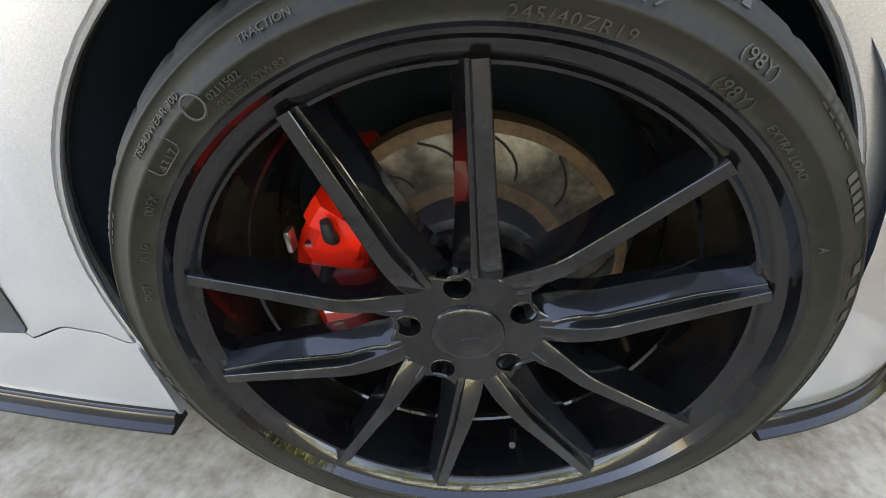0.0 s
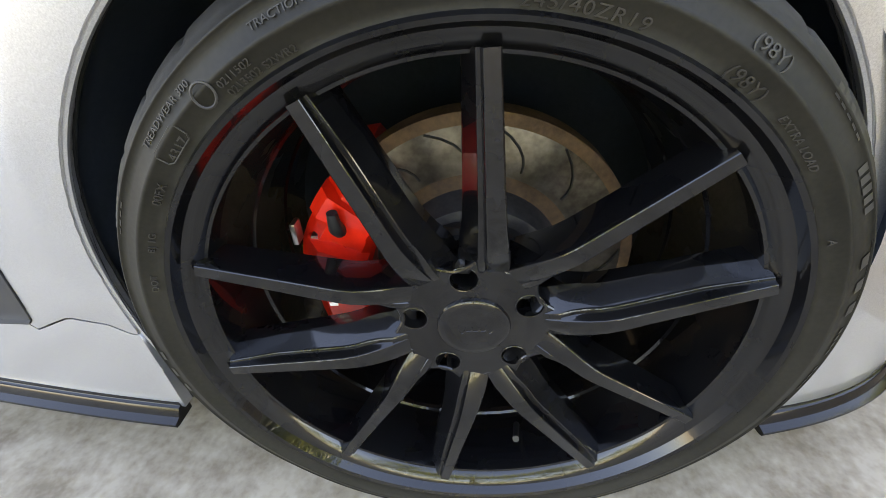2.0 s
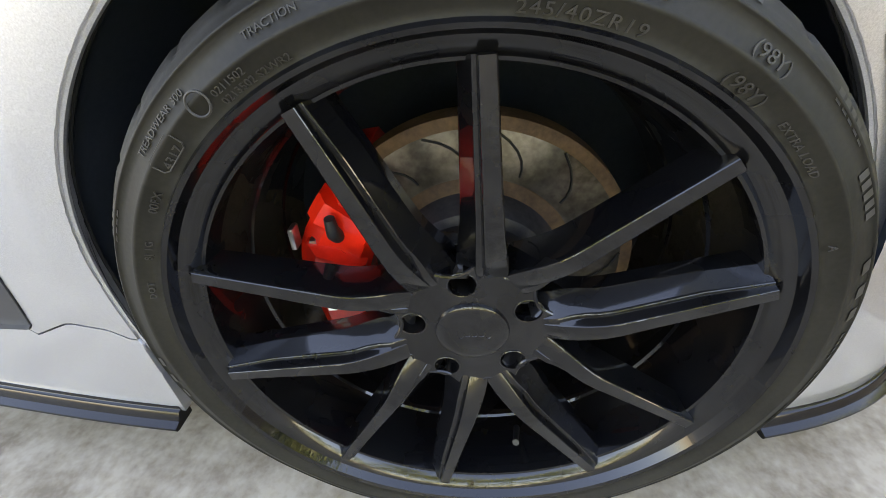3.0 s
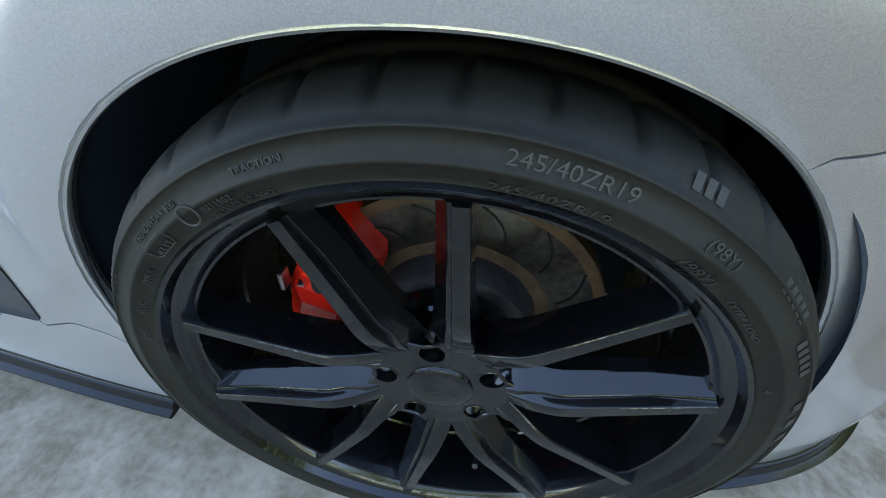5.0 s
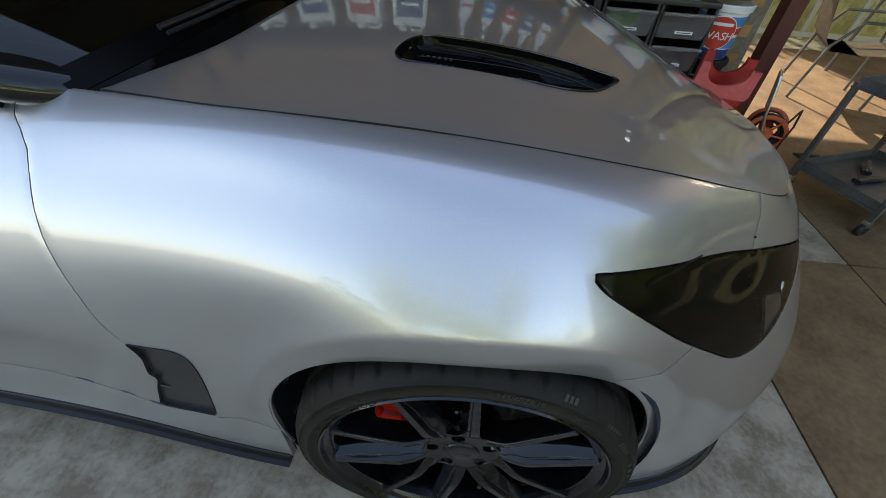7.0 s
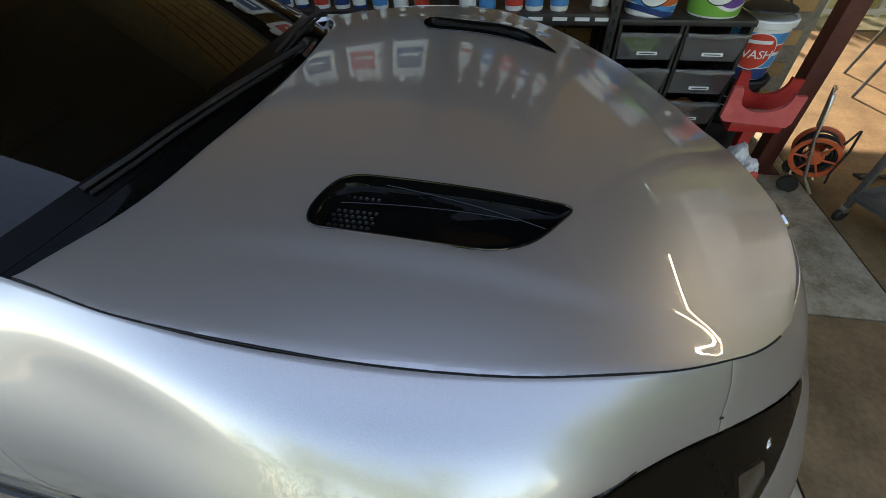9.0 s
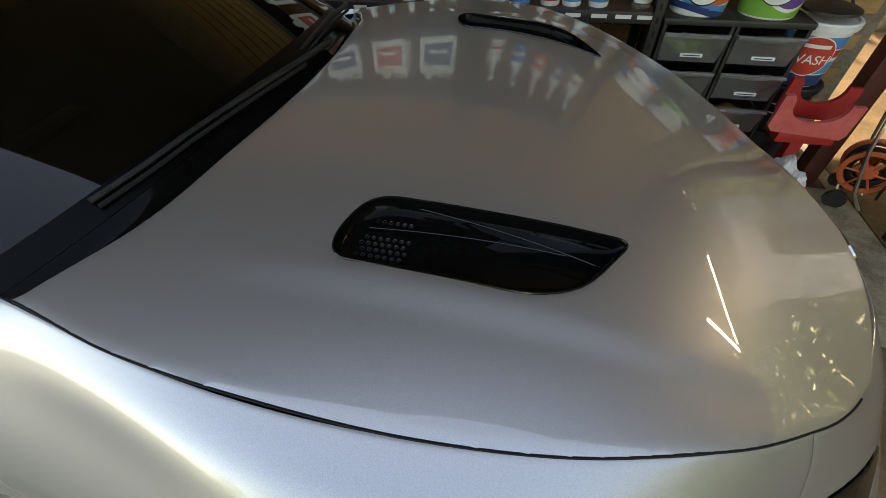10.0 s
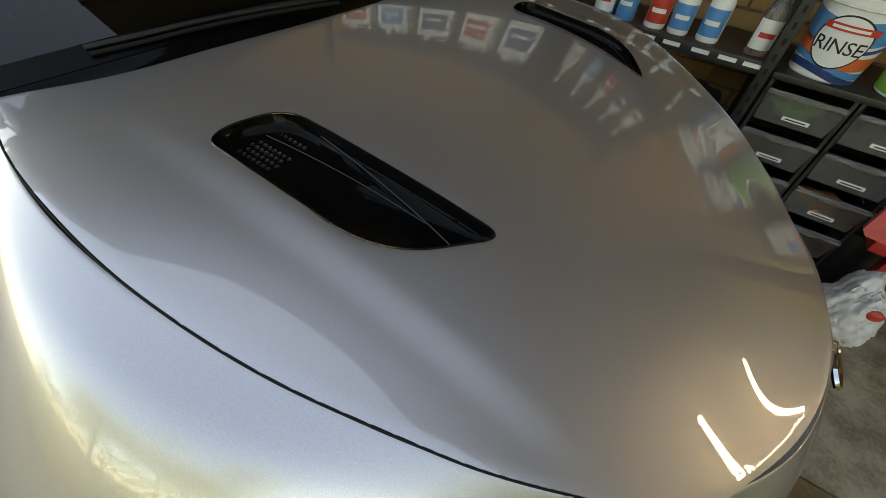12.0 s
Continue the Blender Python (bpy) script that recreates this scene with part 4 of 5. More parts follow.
def spoke(tip, root, step):
    """A slim spoke with a stepped ledge on one side, from hub to rim."""
    bm = bmesh.new()
    rows = []
    inner = Vector((math.cos(radians(root)), 0, math.sin(radians(root)))) * 0.058
    outer = Vector((math.cos(radians(tip)), 0, math.sin(radians(tip)))) * 0.2445
    e = (outer - inner).normalized()
    s = Vector((e.z, 0, -e.x)) * step
    for t in np.linspace(0, 1, 17):
        y = 0.024 * max(0.0, 1 - t / 0.36) ** 1.5 + 0.004 * (1 - t)
        w = 0.0172 - 0.0062 * t + 0.0030 * math.exp(-((t - 0.12) / 0.16) ** 2)
        deep = 0.046 - 0.012 * t
        c = inner.lerp(outer, t)
        led = 0.010 * min(1, max(0, (t - 0.10) / 0.12)) * (1 - 0.55 * max(0, (t - 0.75) / 0.25))
        run = 0.020 - 0.006 * t
        sec = [(-1.05, deep), (-1.0, 0.0050), (-0.985, 0.0022), (-0.94, 0.0006), (-0.88, 0.0), (-0.02, 0.0), (0.03, 0.0004), (0.07, 0.0016), (0.12, led * 0.8), (0.17, led),
               (0.36, led), (0.42, led + 0.0006), (0.46, led + 0.0022), (1.16, led + run), (1.24, led + run + 0.002), (1.28, deep + 0.004)]
        rows.append([bm.verts.new(c + s * (w * u) + Vector((0, y + d, 0))) for u, d in sec])
    for a_, b_ in zip(rows, rows[1:]):
        for k in range(len(rows[0])):
            m = (k + 1) % len(rows[0])
            bm.faces.new((a_[k], a_[m], b_[m], b_[k]))
    bm.faces.new(rows[0][::-1])
    bm.faces.new(rows[-1])
    return part("spoke", bm, WHEEL, wheel, sharp=26)


for k in range(5):
    spoke(PHI_A - 72 * k, 127 - 72 * k, 1)
    spoke(PHI_T - 72 * k, 79 - 72 * k, -1)

# hub with five lug pockets
ROOTS = [PHI_A + 7 - 72 * k for k in range(5)] + [PHI_T - 8 - 72 * k for k in range(5)]
hub_line = []
for d in range(0, 360, 2):
    flare = max(math.exp(-(((d - c + 180) % 360 - 180) / 11.0) ** 2) for c in ROOTS)
    r = 0.0675 + 0.014 * flare
    hub_line.append((r * math.cos(radians(d)), r * math.sin(radians(d))))
hx, hz = np.meshgrid(np.arange(-0.087, 0.0871, 0.0021), np.arange(-0.087, 0.0871, 0.0021), indexing='ij')
hub_grid = np.stack([hx, 0.0245 - 0.0016 * np.clip((np.hypot(hx, hz) - 0.05) / 0.03, 0, 1), hz], -1)
hub_out = np.zeros_like(hub_grid)
hub_out[..., 1] = -1.0
XZ = [0, 2]
mid_pts = (hub_grid[:-1, :-1] + hub_grid[1:, 1:])[..., XZ] / 2
hub_mask = inside(np.array(hub_line), mid_pts)
snap(hub_grid, hub_out, hub_line, XZ, hub_mask)
hub_mask &= ~inside(np.array([(0.030 * math.cos(t), 0.030 * math.sin(t)) for t in np.linspace(0, 6.28, 40)]), mid_pts)
for k in range(5):
    a = radians(LUG - 72 * k)
    hole = [(0.0572 * math.cos(a) + 0.0132 * math.cos(t), 0.0572 * math.sin(a) + 0.0132 * math.sin(t)) for t in np.linspace(0, 2 * math.pi, 32, endpoint=False)]
    pocket = inside(np.array(hole), mid_pts)
    snap(hub_grid, hub_out, hole, XZ, pocket)
    hub_mask &= ~pocket
    # a worn, softly rounded mouth round each pocket
    ring = [(x, 0.0243, z) for x, z in hole]
    part("lug_seat", bm_tube(ring, 0.0009, 6, cyclic=True), WHEEL, wheel)
panel("hub", hub_grid, hub_out, hub_mask, WHEEL, wheel, gap=0.0, rim=0.045)
part("hub_edge", bm_tube([(x * 0.992, 0.0250, z * 0.992) for x, z in hub_line], 0.0022, 8, cyclic=True), WHEEL, wheel)
part("hub_back", bm_lathe([(0.0, 0.062), (0.075, 0.062), (0.078, 0.066), (0.078, 0.09)], 'y', 48), WHEEL, wheel)
cap = part("centre_cap", bm_lathe([(0.0, 0.0195), (0.026, 0.0195), (0.0315, 0.0200), (0.0340, 0.0215), (0.0350, 0.0240), (0.0362, 0.0262)], 'y', 64), WHEEL, wheel, "plain black centre cap")
script = []
for k in range(49):
    t = k / 48
    tall = 0.0052 if t < 0.22 or t > 0.82 else 0.0026
    script.append((-0.016 + 0.032 * t + 0.0016 * math.cos(t * 31), 0.0193, tall * math.sin(t * 31) + 0.0012 * (t - 0.5)))
bm = bm_tube(script, 0.00042, 5)
part("cap_script", bm, WHEEL, cap)
for k in range(5):
    a = radians(LUG - 72 * k)
    c = (0.0572 * math.cos(a), 0, 0.0572 * math.sin(a))
    part("lug_nut", bm_lathe([(0.0, 0.040), (0.006, 0.040), (0.0095, 0.043), (0.0098, 0.064)], 'y', 6, centre=c), PLASTIC, wheel)
va = radians(-74)
part("valve_stem", bm_tube([(0.226 * math.cos(va), 0.062, 0.226 * math.sin(va)), (0.212 * math.cos(va), 0.040, 0.212 * math.sin(va)), (0.206 * math.cos(va), 0.030, 0.206 * math.sin(va))], [0.004, 0.0035, 0.0042], 10), PLASTIC, wheel)

# brake disc and caliper
disc = part("brake_disc", bm_lathe([(0.094, 0.128), (0.168, 0.128), (0.172, 0.130), (0.172, 0.156), (0.094, 0.156)], 'y', 96, closed=True), DISC, car, "worn slotted steel brake disc", sharp=30)
disc.location = (0.004, 0, WZ)
part("disc_rim", bm_lathe([(0.1600, 0.1276), (0.1690, 0.1273), (0.1725, 0.1290), (0.1732, 0.157)], 'y', 96), RUST, disc)
part("disc_band", bm_lathe([(0.0945, 0.1268), (0.110, 0.1274)], 'y', 96), RUST, disc)
part("disc_hat", bm_lathe([(0.0, 0.094), (0.078, 0.094), (0.086, 0.097), (0.090, 0.104), (0.095, 0.128)], 'y', 72), HAT, disc)
for k in range(14):
    a0 = radians(18 + 360 / 14 * k)
    pts = [((0.118 + 0.041 * t) * math.cos(a0 + 0.26 * t * t), 0.1272, (0.118 + 0.041 * t) * math.sin(a0 + 0.26 * t * t)) for t in np.linspace(0, 1, 6)]
    part("slot", bm_tube(pts, 0.0014, 5), SLOT, disc)



def arc_block(deg0, deg1, r0, r1, y0, y1, bevel, waves=0.0, steps=14):
    bm = bmesh.new()
    rows = []
    for i in range(steps):
        t = i / (steps - 1)
        a = radians(deg0 + (deg1 - deg0) * t)
        end = 1 - max(0, abs(2 * t - 1) - 0.86) / 0.14 * 0.35
        ro = r1 + waves * math.cos(t * math.pi * 4)
        mid = 0.5 * (r0 + ro)
        hw = 0.5 * (ro - r0) * end
        front = y0 + (1 - end) * 0.03
        sec = [(mid - hw, y1), (mid - hw, front + bevel), (mid - hw + bevel, front), (mid + hw - bevel * 1.6, front), (mid + hw, front + bevel * 1.8), (mid + hw, y1)]
        rows.append([bm.verts.new((r * math.cos(a), y, r * math.sin(a))) for r, y in sec])
    for a_, b_ in zip(rows, rows[1:]):
        for k in range(6):
            bm.faces.new((a_[k], a_[(k + 1) % 6], b_[(k + 1) % 6], b_[k]))
    bm.faces.new(rows[0][::-1])
    bm.faces.new(rows[-1])
    return bm


caliper = part("brake_caliper", arc_block(128, 208, 0.112, 0.186, 0.078, 0.20, 0.012, 0.003), RED, car, "red painted multi-piston brake caliper")
caliper.location = (0.002, 0, WZ)
part("piston_cover", arc_block(158, 184, 0.116, 0.180, 0.064, 0.090, 0.010), RED, caliper)
part("bridge", arc_block(140, 150, 0.120, 0.186, 0.070, 0.10, 0.006), RED, caliper)
a = radians(147)
nip = Vector((0.157 * math.cos(a), 0.066, 0.157 * math.sin(a)))
part("bleed_nipple", bm_tube([nip + Vector((0, 0.006, -0.010)), nip + Vector((0, -0.001, -0.003)), nip + Vector((0.0, -0.004, 0.004)), nip + Vector((0, -0.006, 0.016))], [0.0075, 0.0075, 0.0062, 0.0050], 12), PLASTIC, caliper, "black rubber bleed cap")
a = radians(160)
part("spring_clip", bm_box(0.192 * math.cos(a), 0.085, 0.192 * math.sin(a), 0.006, 0.016, 0.024, 0.002), STEEL, caliper)
part("bolt", bm_lathe([(0.0, 0.080), (0.005, 0.080), (0.006, 0.083), (0.006, 0.09)], 'y', 6, centre=(0.172 * math.cos(a), 0, 0.172 * math.sin(a))), STEEL, caliper)
bm = bmesh.new()
for k in range(5):
    a = radians(174.0 + 2.6 * k)
    bm_box(0.150 * math.cos(a), 0.0632, 0.150 * math.sin(a), 0.012 if k % 2 else 0.009, 0.001, 0.0042, 0.0, bm, Matrix.Rotation(-a, 4, 'Y'))
part("lettering_bars", bm, CREAM, caliper, "white lettering bars")

# ---------------------------------------------------------------- storage along the brick wall
DRAWER_Y = 1.985


def drawer_tower(x, label, fill):
    """A tower of smoky plastic drawers in a black frame."""
    w, h, n = 0.262, 0.765, 5
    ob = thing("drawer_tower", label, "drawer unit", pose(x, DRAWER_Y, 0), group="plastic drawer towers")
    bm = bm_box(0, 0.20, h - 0.012, w + 0.012, 0.40, 0.024, 0.005)
    for s in (-1, 1):
        bm_box(s * (w / 2 - 0.006), 0.20, h / 2, 0.012, 0.39, h - 0.03, 0.0, bm)
    bm_box(0, 0.39, h / 2, w - 0.03, 0.012, h - 0.03, 0.0, bm)
    part("frame", bm, SHELF, ob, "black plastic frame")
    pitch = (h - 0.03) / n
    for k in range(n):
        z = h - 0.03 - pitch * (k + 1)
        bm = bmesh.new()
        lo, hi = w * 0.43, w * 0.465
        front = [bm.verts.new(p) for p in ((-lo, 0.012, z + 0.012), (lo, 0.012, z + 0.012), (hi, -0.012, z + pitch - 0.022), (-hi, -0.012, z + pitch - 0.022))]
        back = [bm.verts.new((v.co.x, 0.36, v.co.z)) for v in front]
        bm.faces.new(front)
        for a in range(4):
            if a != 2:
                bm.faces.new((front[a], back[a], back[(a + 1) % 4], front[(a + 1) % 4]))
        bmesh.ops.solidify(bm, geom=bm.faces[:], thickness=0.003)
        d = part("drawer", bm, SMOKE, ob, "smoky clear drawer")
        part("lip", bm_box(0, -0.018, z + pitch - 0.024, w * 0.93, 0.022, 0.012, 0.003), SMOKE, d)
        part("grip", bm_box(0, -0.032, z + pitch - 0.027, w * 0.30, 0.014, 0.009, 0.003), SMOKE, d)
        part("label_strip", bm_box(0.01, 0.0015, z + 0.042, 0.085, 0.004, 0.013, 0.0, turn=Matrix.Rotation(radians(-10), 4, 'X')), CREAM, d, "white paper label with bars")
        part("label_bar", bm_box(0.01, -0.0008, z + 0.042, 0.066, 0.003, 0.004, 0.0, turn=Matrix.Rotation(radians(-10), 4, 'X')), INK, d)
        if k in fill:
            bm = bmesh.new()
            bmesh.ops.create_icosphere(bm, subdivisions=4, radius=1)
            for v in bm.verts:
                q = v.co * (1 + 0.35 * noise.noise(v.co * 2.2 + Vector((k * 3, x * 9, 0))))
                v.co = Vector((q.x * w * 0.33, 0.085 + q.y * 0.075, z + 0.055 + q.z * 0.036))
            part("cloths", bm, fill[k], d)
    return ob


drawer_tower(0.675, "black-framed tower of smoky plastic drawers with green cloths", {0: GREENCLOTH, 3: ORANGECLOTH})
drawer_tower(0.945, "black-framed tower of smoky plastic drawers, mostly empty", {2: ORANGECLOTH})
DTOP = 0.765


def curved_patch(name, parent, r_at, z0, z1, a0, a1, mat, lift=0.0012, nz=6, na=20, shape=None, label=""):
    """A printed area that lies on a bucket's wall."""
    bm = bmesh.new()
    grid = [[None] * (na + 1) for _ in range(nz + 1)]
    for i in range(nz + 1):
        for j in range(na + 1):
            u, v = j / na, i / nz
            z, a = z0 + (z1 - z0) * v, a0 + (a1 - a0) * u
            if shape:
                z, a = shape(u, v)
            r = r_at(z) + lift
            grid[i][j] = bm.verts.new((r * math.cos(radians(a)), r * math.sin(radians(a)), z))
    for i in range(nz):
        for j in range(na):
            bm.faces.new((grid[i][j], grid[i][j + 1], grid[i + 1][j + 1], grid[i + 1][j]))
    bmesh.ops.remove_doubles(bm, verts=bm.verts, dist=1e-5)
    return part(name, bm, mat, parent, label)


def round_label(parent, r_at, zc, ac, rad, mat, lift, name="label_disc"):
    def shape(u, v):
        t, q = 2 * math.pi * u, rad * v
        return zc + q * math.sin(t), ac + math.degrees(q * math.cos(t) / r_at(zc))
    return curved_patch(name, parent, r_at, 0, 0, 0, 0, mat, lift, 5, 36, shape)


def word_on(parent, r_at, text, size, zc, ac, mat, lift, spacing=1.0):
    v, f = letters(text, size, 0.0006, spacing)
    out = []
    for x, y, z in v:
        r = r_at(zc + y) + lift + z
        a = radians(ac) + x / r_at(zc)
        out.append((r * math.cos(a), r * math.sin(a), zc + y))
    return mesh_object("word", out, f, mat, parent)


def bucket(label, m, height, r0, r1, body, lid, turn):
    ob = thing("bucket", label, "bucket", m, group="detailing buckets")
    def r_at(z):
        return r0 + (r1 - r0) * z / height
    shell = part("shell", bm_lathe([(0.0, 0.0), (r0 - 0.004, 0.0), (r0, 0.004), (r1, height), (r1 + 0.006, height + 0.001), (r1 + 0.007, height - 0.018), (r1 + 0.001, height - 0.020)], 'z', 64), body, ob)
    rim = part("lid", bm_lathe([(r1 + 0.009, height - 0.012), (r1 + 0.011, height + 0.006), (r1 + 0.006, height + 0.012), (r1 - 0.004, height + 0.012), (r1 - 0.008, height + 0.004), (0.0, height + 0.004)], 'z', 64), lid, ob)
    return ob, shell, r_at


FRONT = -90.0
# rinse bucket: white and blue bands with an orange sweep
b, shell, r_at = bucket("white-lidded bucket with blue and orange bands marked RINSE", pose(0.672, 2.105, DTOP, 0, 0, -9), 0.235, 0.100, 0.122, WHITE, CREAM, 0)
for z0, z1, mat in ((0.006, 0.030, NAVY), (0.036, 0.058, BLUE), (0.062, 0.105, ORANGERED), (0.108, 0.120, NAVY), (0.124, 0.200, BLUE)):
    curved_patch("printed_band", shell, r_at, z0, z1, -190, 10, mat, 0.0010, shape=lambda u, v, z0=z0, z1=z1: (z0 + (z1 - z0) * v + 0.018 * math.sin(u * 5.0 + z0 * 20), -190 + 200 * u))
round_label(shell, r_at, 0.120, FRONT, 0.079, INK, 0.0022)
round_label(shell, r_at, 0.120, FRONT, 0.074, CREAM, 0.0030)
curved_patch("brand_strip", shell, r_at, 0.152, 0.172, FRONT - 34, FRONT + 40, LABELRED, 0.0040)
curved_patch("brand_bar", shell, r_at, 0.158, 0.166, FRONT - 24, FRONT + 26, CREAM, 0.0046)
word_on(shell, r_at, "RINSE", 0.056, 0.108, FRONT, INK, 0.0038, 0.95)

b, shell, r_at = bucket("white bucket with purple and green swirls marked MICRO FIBRE", pose(0.930, 2.100, DTOP, 0, 0, -14), 0.235, 0.100, 0.122, WHITE, PURPLE, 0)
curved_patch("printed_band", shell, r_at, 0.008, 0.07, -190, 10, LIME, 0.0010, shape=lambda u, v: (0.008 + (0.05 + 0.03 * math.sin(u * 7)) * v, -190 + 200 * u))
curved_patch("printed_band", shell, r_at, 0.075, 0.13, -190, 10, PURPLE, 0.0012, shape=lambda u, v: (0.070 + 0.03 * math.sin(u * 7) + (0.06 + 0.02 * math.sin(u * 11 + 1)) * v, -190 + 200 * u))
curved_patch("printed_swirl", shell, r_at, 0, 0, 0, 0, PURPLE, 0.0016, shape=lambda u, v: (0.10 + 0.055 * math.sin(u * 5.4) + 0.012 * v, FRONT + 45 + 18 * math.cos(u * 5.4)))
round_label(shell, r_at, 0.125, FRONT, 0.075, INK, 0.0022)
round_label(shell, r_at, 0.125, FRONT, 0.071, CREAM, 0.0030)
curved_patch("brand_strip", shell, r_at, 0.168, 0.186, FRONT - 32, FRONT + 36, LABELRED, 0.0040)
curved_patch("brand_bar", shell, r_at, 0.173, 0.181, FRONT - 22, FRONT + 24, CREAM, 0.0046)
word_on(shell, r_at, "MICRO", 0.040, 0.136, FRONT, INK, 0.0038, 0.95)
word_on(shell, r_at, "FIBRE", 0.040, 0.100, FRONT, INK, 0.0038, 0.95)

# stack of a black bucket under the wash bucket, on a black drum
drum = tagged(part("drum", bm_lathe([(0.0, 0.0), (0.125, 0.0), (0.130, 0.01), (0.130, 0.295), (0.122, 0.303), (0.0, 0.303)], 'z', 48), PLASTIC), "black plastic drum under the stacked buckets", "drum")
drum.matrix_world = pose(1.165, 2.12, 0)
b, shell, r_at = bucket("black bucket with thin white rings beneath the wash bucket", pose(1.165, 2.12, 0.303), 0.195, 0.098, 0.112, PLASTIC, PLASTIC, 0)
for z0 in (0.085, 0.125):
    curved_patch("white_ring", shell, r_at, z0, z0 + 0.006, -200, 20, CREAM, 0.001)
b, shell, r_at = bucket("white bucket with blue bands and red round label marked WASH", pose(1.165, 2.12, 0.5105, 0, 0, -16), 0.235, 0.094, 0.113, WHITE, WHITE, 0)
for z0, z1, mat in ((0.004, 0.052, NAVY), (0.056, 0.105, BLUE), (0.120, 0.150, LABELRED), (0.155, 0.200, BLUE)):
    curved_patch("printed_band", shell, r_at, z0, z1, -200, 20, mat, 0.001, shape=lambda u, v, z0=z0, z1=z1: (z0 + (z1 - z0) * v, -200 + 220 * u))
round_label(shell, r_at, 0.125, FRONT, 0.077, CREAM, 0.0022)
round_label(shell, r_at, 0.125, FRONT, 0.073, LABELRED, 0.0030)
curved_patch("brand_bar", shell, r_at, 0.158, 0.172, FRONT - 24, FRONT + 26, CREAM, 0.0042)
word_on(shell, r_at, "WASH", 0.050, 0.112, FRONT, CREAM, 0.0038, 0.95)
part("dark_lid", bm_lathe([(0.0, 0.288), (0.080, 0.286), (0.100, 0.277), (0.102, 0.268)], 'z', 40), PLASTIC, b)

# black shelf rack with bottles
rack = thing("shelf_rack", "black metal shelf rack full of car-care bottles", "shelf")
SX0, SX1, SY0, SY1 = -1.75, 0.515, 2.02, 2.38
LEVELS = (0.30, 0.775, 1.16, 1.55)
for z in LEVELS:
    part("shelf_board", bm_box((SX0 + SX1) / 2, (SY0 + SY1) / 2, z - 0.012, SX1 - SX0 - 0.02, SY1 - SY0 - 0.02, 0.020, 0.003), BOARD, rack, "brown shelf board")
    part("rail", bm_box((SX0 + SX1) / 2, SY0, z - 0.022, SX1 - SX0, 0.014, 0.045, 0.003), SHELF, rack)
for x in (SX0, -0.22, SX1):
    for y in (SY0, SY1):
        part("upright", bm_box(x, y, 0.9, 0.038, 0.038, 1.8, 0.003), SHELF, rack)
        if x == SX1 and y == SY0:
            bm = bmesh.new()
            for k in range(26):
                bm_box(x, y - 0.0195, 0.25 + 0.05 * k, 0.010, 0.003, 0.022, 0.0, bm)
            tagged(part("slots", bm, DARK, rack), kind="stuff")
for x in (-1.5, -1.25, -1.0, -0.75, -0.5, -0.12, -0.02, 0.09, 0.185, 0.29, 0.385, 0.47):
    part("price_label", bm_box(x, SY0 - 0.0085, 0.756, 0.062, 0.003, 0.014, 0.0), CREAM, rack, "white shelf label")


def bottle(x, y, z, kind, colours, height, width):
    """Spray bottle, flask or jerry can with a wrap label."""
    body_c, label_c, cap_c = colours
    names = {"spray": "spray_bottle", "flask": "flask", "can": "jerry_can"}
    say = {"spray": "trigger spray bottle", "flask": "slim plastic flask", "can": "handled plastic jerry can"}[kind]
    ob = thing(names[kind], f"{label_c[1]}-labelled {say} on the shelf", "bottle", pose(x, y, z, 0, 0, random.uniform(-14, 14)), group="bottles on the rack")
    if kind == "can":
        bm = bm_box(0, 0, height * 0.42, width, width * 0.6, height * 0.84, 0.016)
        part("body", bm, body_c, ob)
        part("neck", bm_lathe([(0.030, height * 0.83), (0.026, height * 0.87), (0.026, height), (0.0, height)], 'z', 24, centre=(-width * 0.22, 0, 0)), cap_c, ob)
        part("grip", bm_tube([(0.0, 0, height * 0.82), (width * 0.05, 0, height * 0.97), (width * 0.35, 0, height * 0.97), (width * 0.44, 0, height * 0.80)], 0.011, 10), body_c, ob)
        part("label", bm_box(0, -width * 0.302, height * 0.42, width * 0.72, 0.003, height * 0.44, 0.0), label_c[0], ob)
        part("label_bar", bm_box(0, -width * 0.306, height * 0.36, width * 0.5, 0.003, height * 0.07, 0.0), CREAM, ob)
    else:
        r = width / 2
        sh = 0.70 if kind == "flask" else 0.62
        prof = [(0.0, 0.0), (r * 0.92, 0.0), (r, 0.006), (r, height * sh * 0.78), (r * 0.86, height * sh * 0.92), (r * 0.42, height * sh * 1.08), (r * 0.36, height * sh * 1.14)]
        part("body", bm_lathe(prof, 'z', 28), body_c, ob)
        def r_at(q):
            return r
        curved_patch("label", ob, r_at, height * 0.08, height * sh * 0.70, -160, -20, label_c[0], 0.001)
        curved_patch("label_bar", ob, r_at, height * sh * 0.36, height * sh * 0.46, -128, -52, CREAM if label_c[0] is not CREAM else LABELRED, 0.002)
        if kind == "flask":
            part("cap", bm_lathe([(r * 0.44, height * 0.78), (r * 0.44, height), (r * 0.40, height * 1.01), (0.0, height * 1.01)], 'z', 20), cap_c, ob)
        else:
            part("collar", bm_lathe([(r * 0.42, height * 0.69), (r * 0.42, height * 0.80), (0.0, height * 0.80)], 'z', 20), cap_c, ob)
            bm = bm_box(0.0, -0.012, height * 0.90, r * 0.62, r * 2.0, height * 0.13, 0.006)
            part("trigger_head", bm, cap_c, ob)
            part("trigger", bm_tube([(0, -r * 0.75, height * 0.86), (0, -r * 0.95, height * 0.78), (0, -r * 0.8, height * 0.72)], 0.005, 8), cap_c, ob)
    return ob


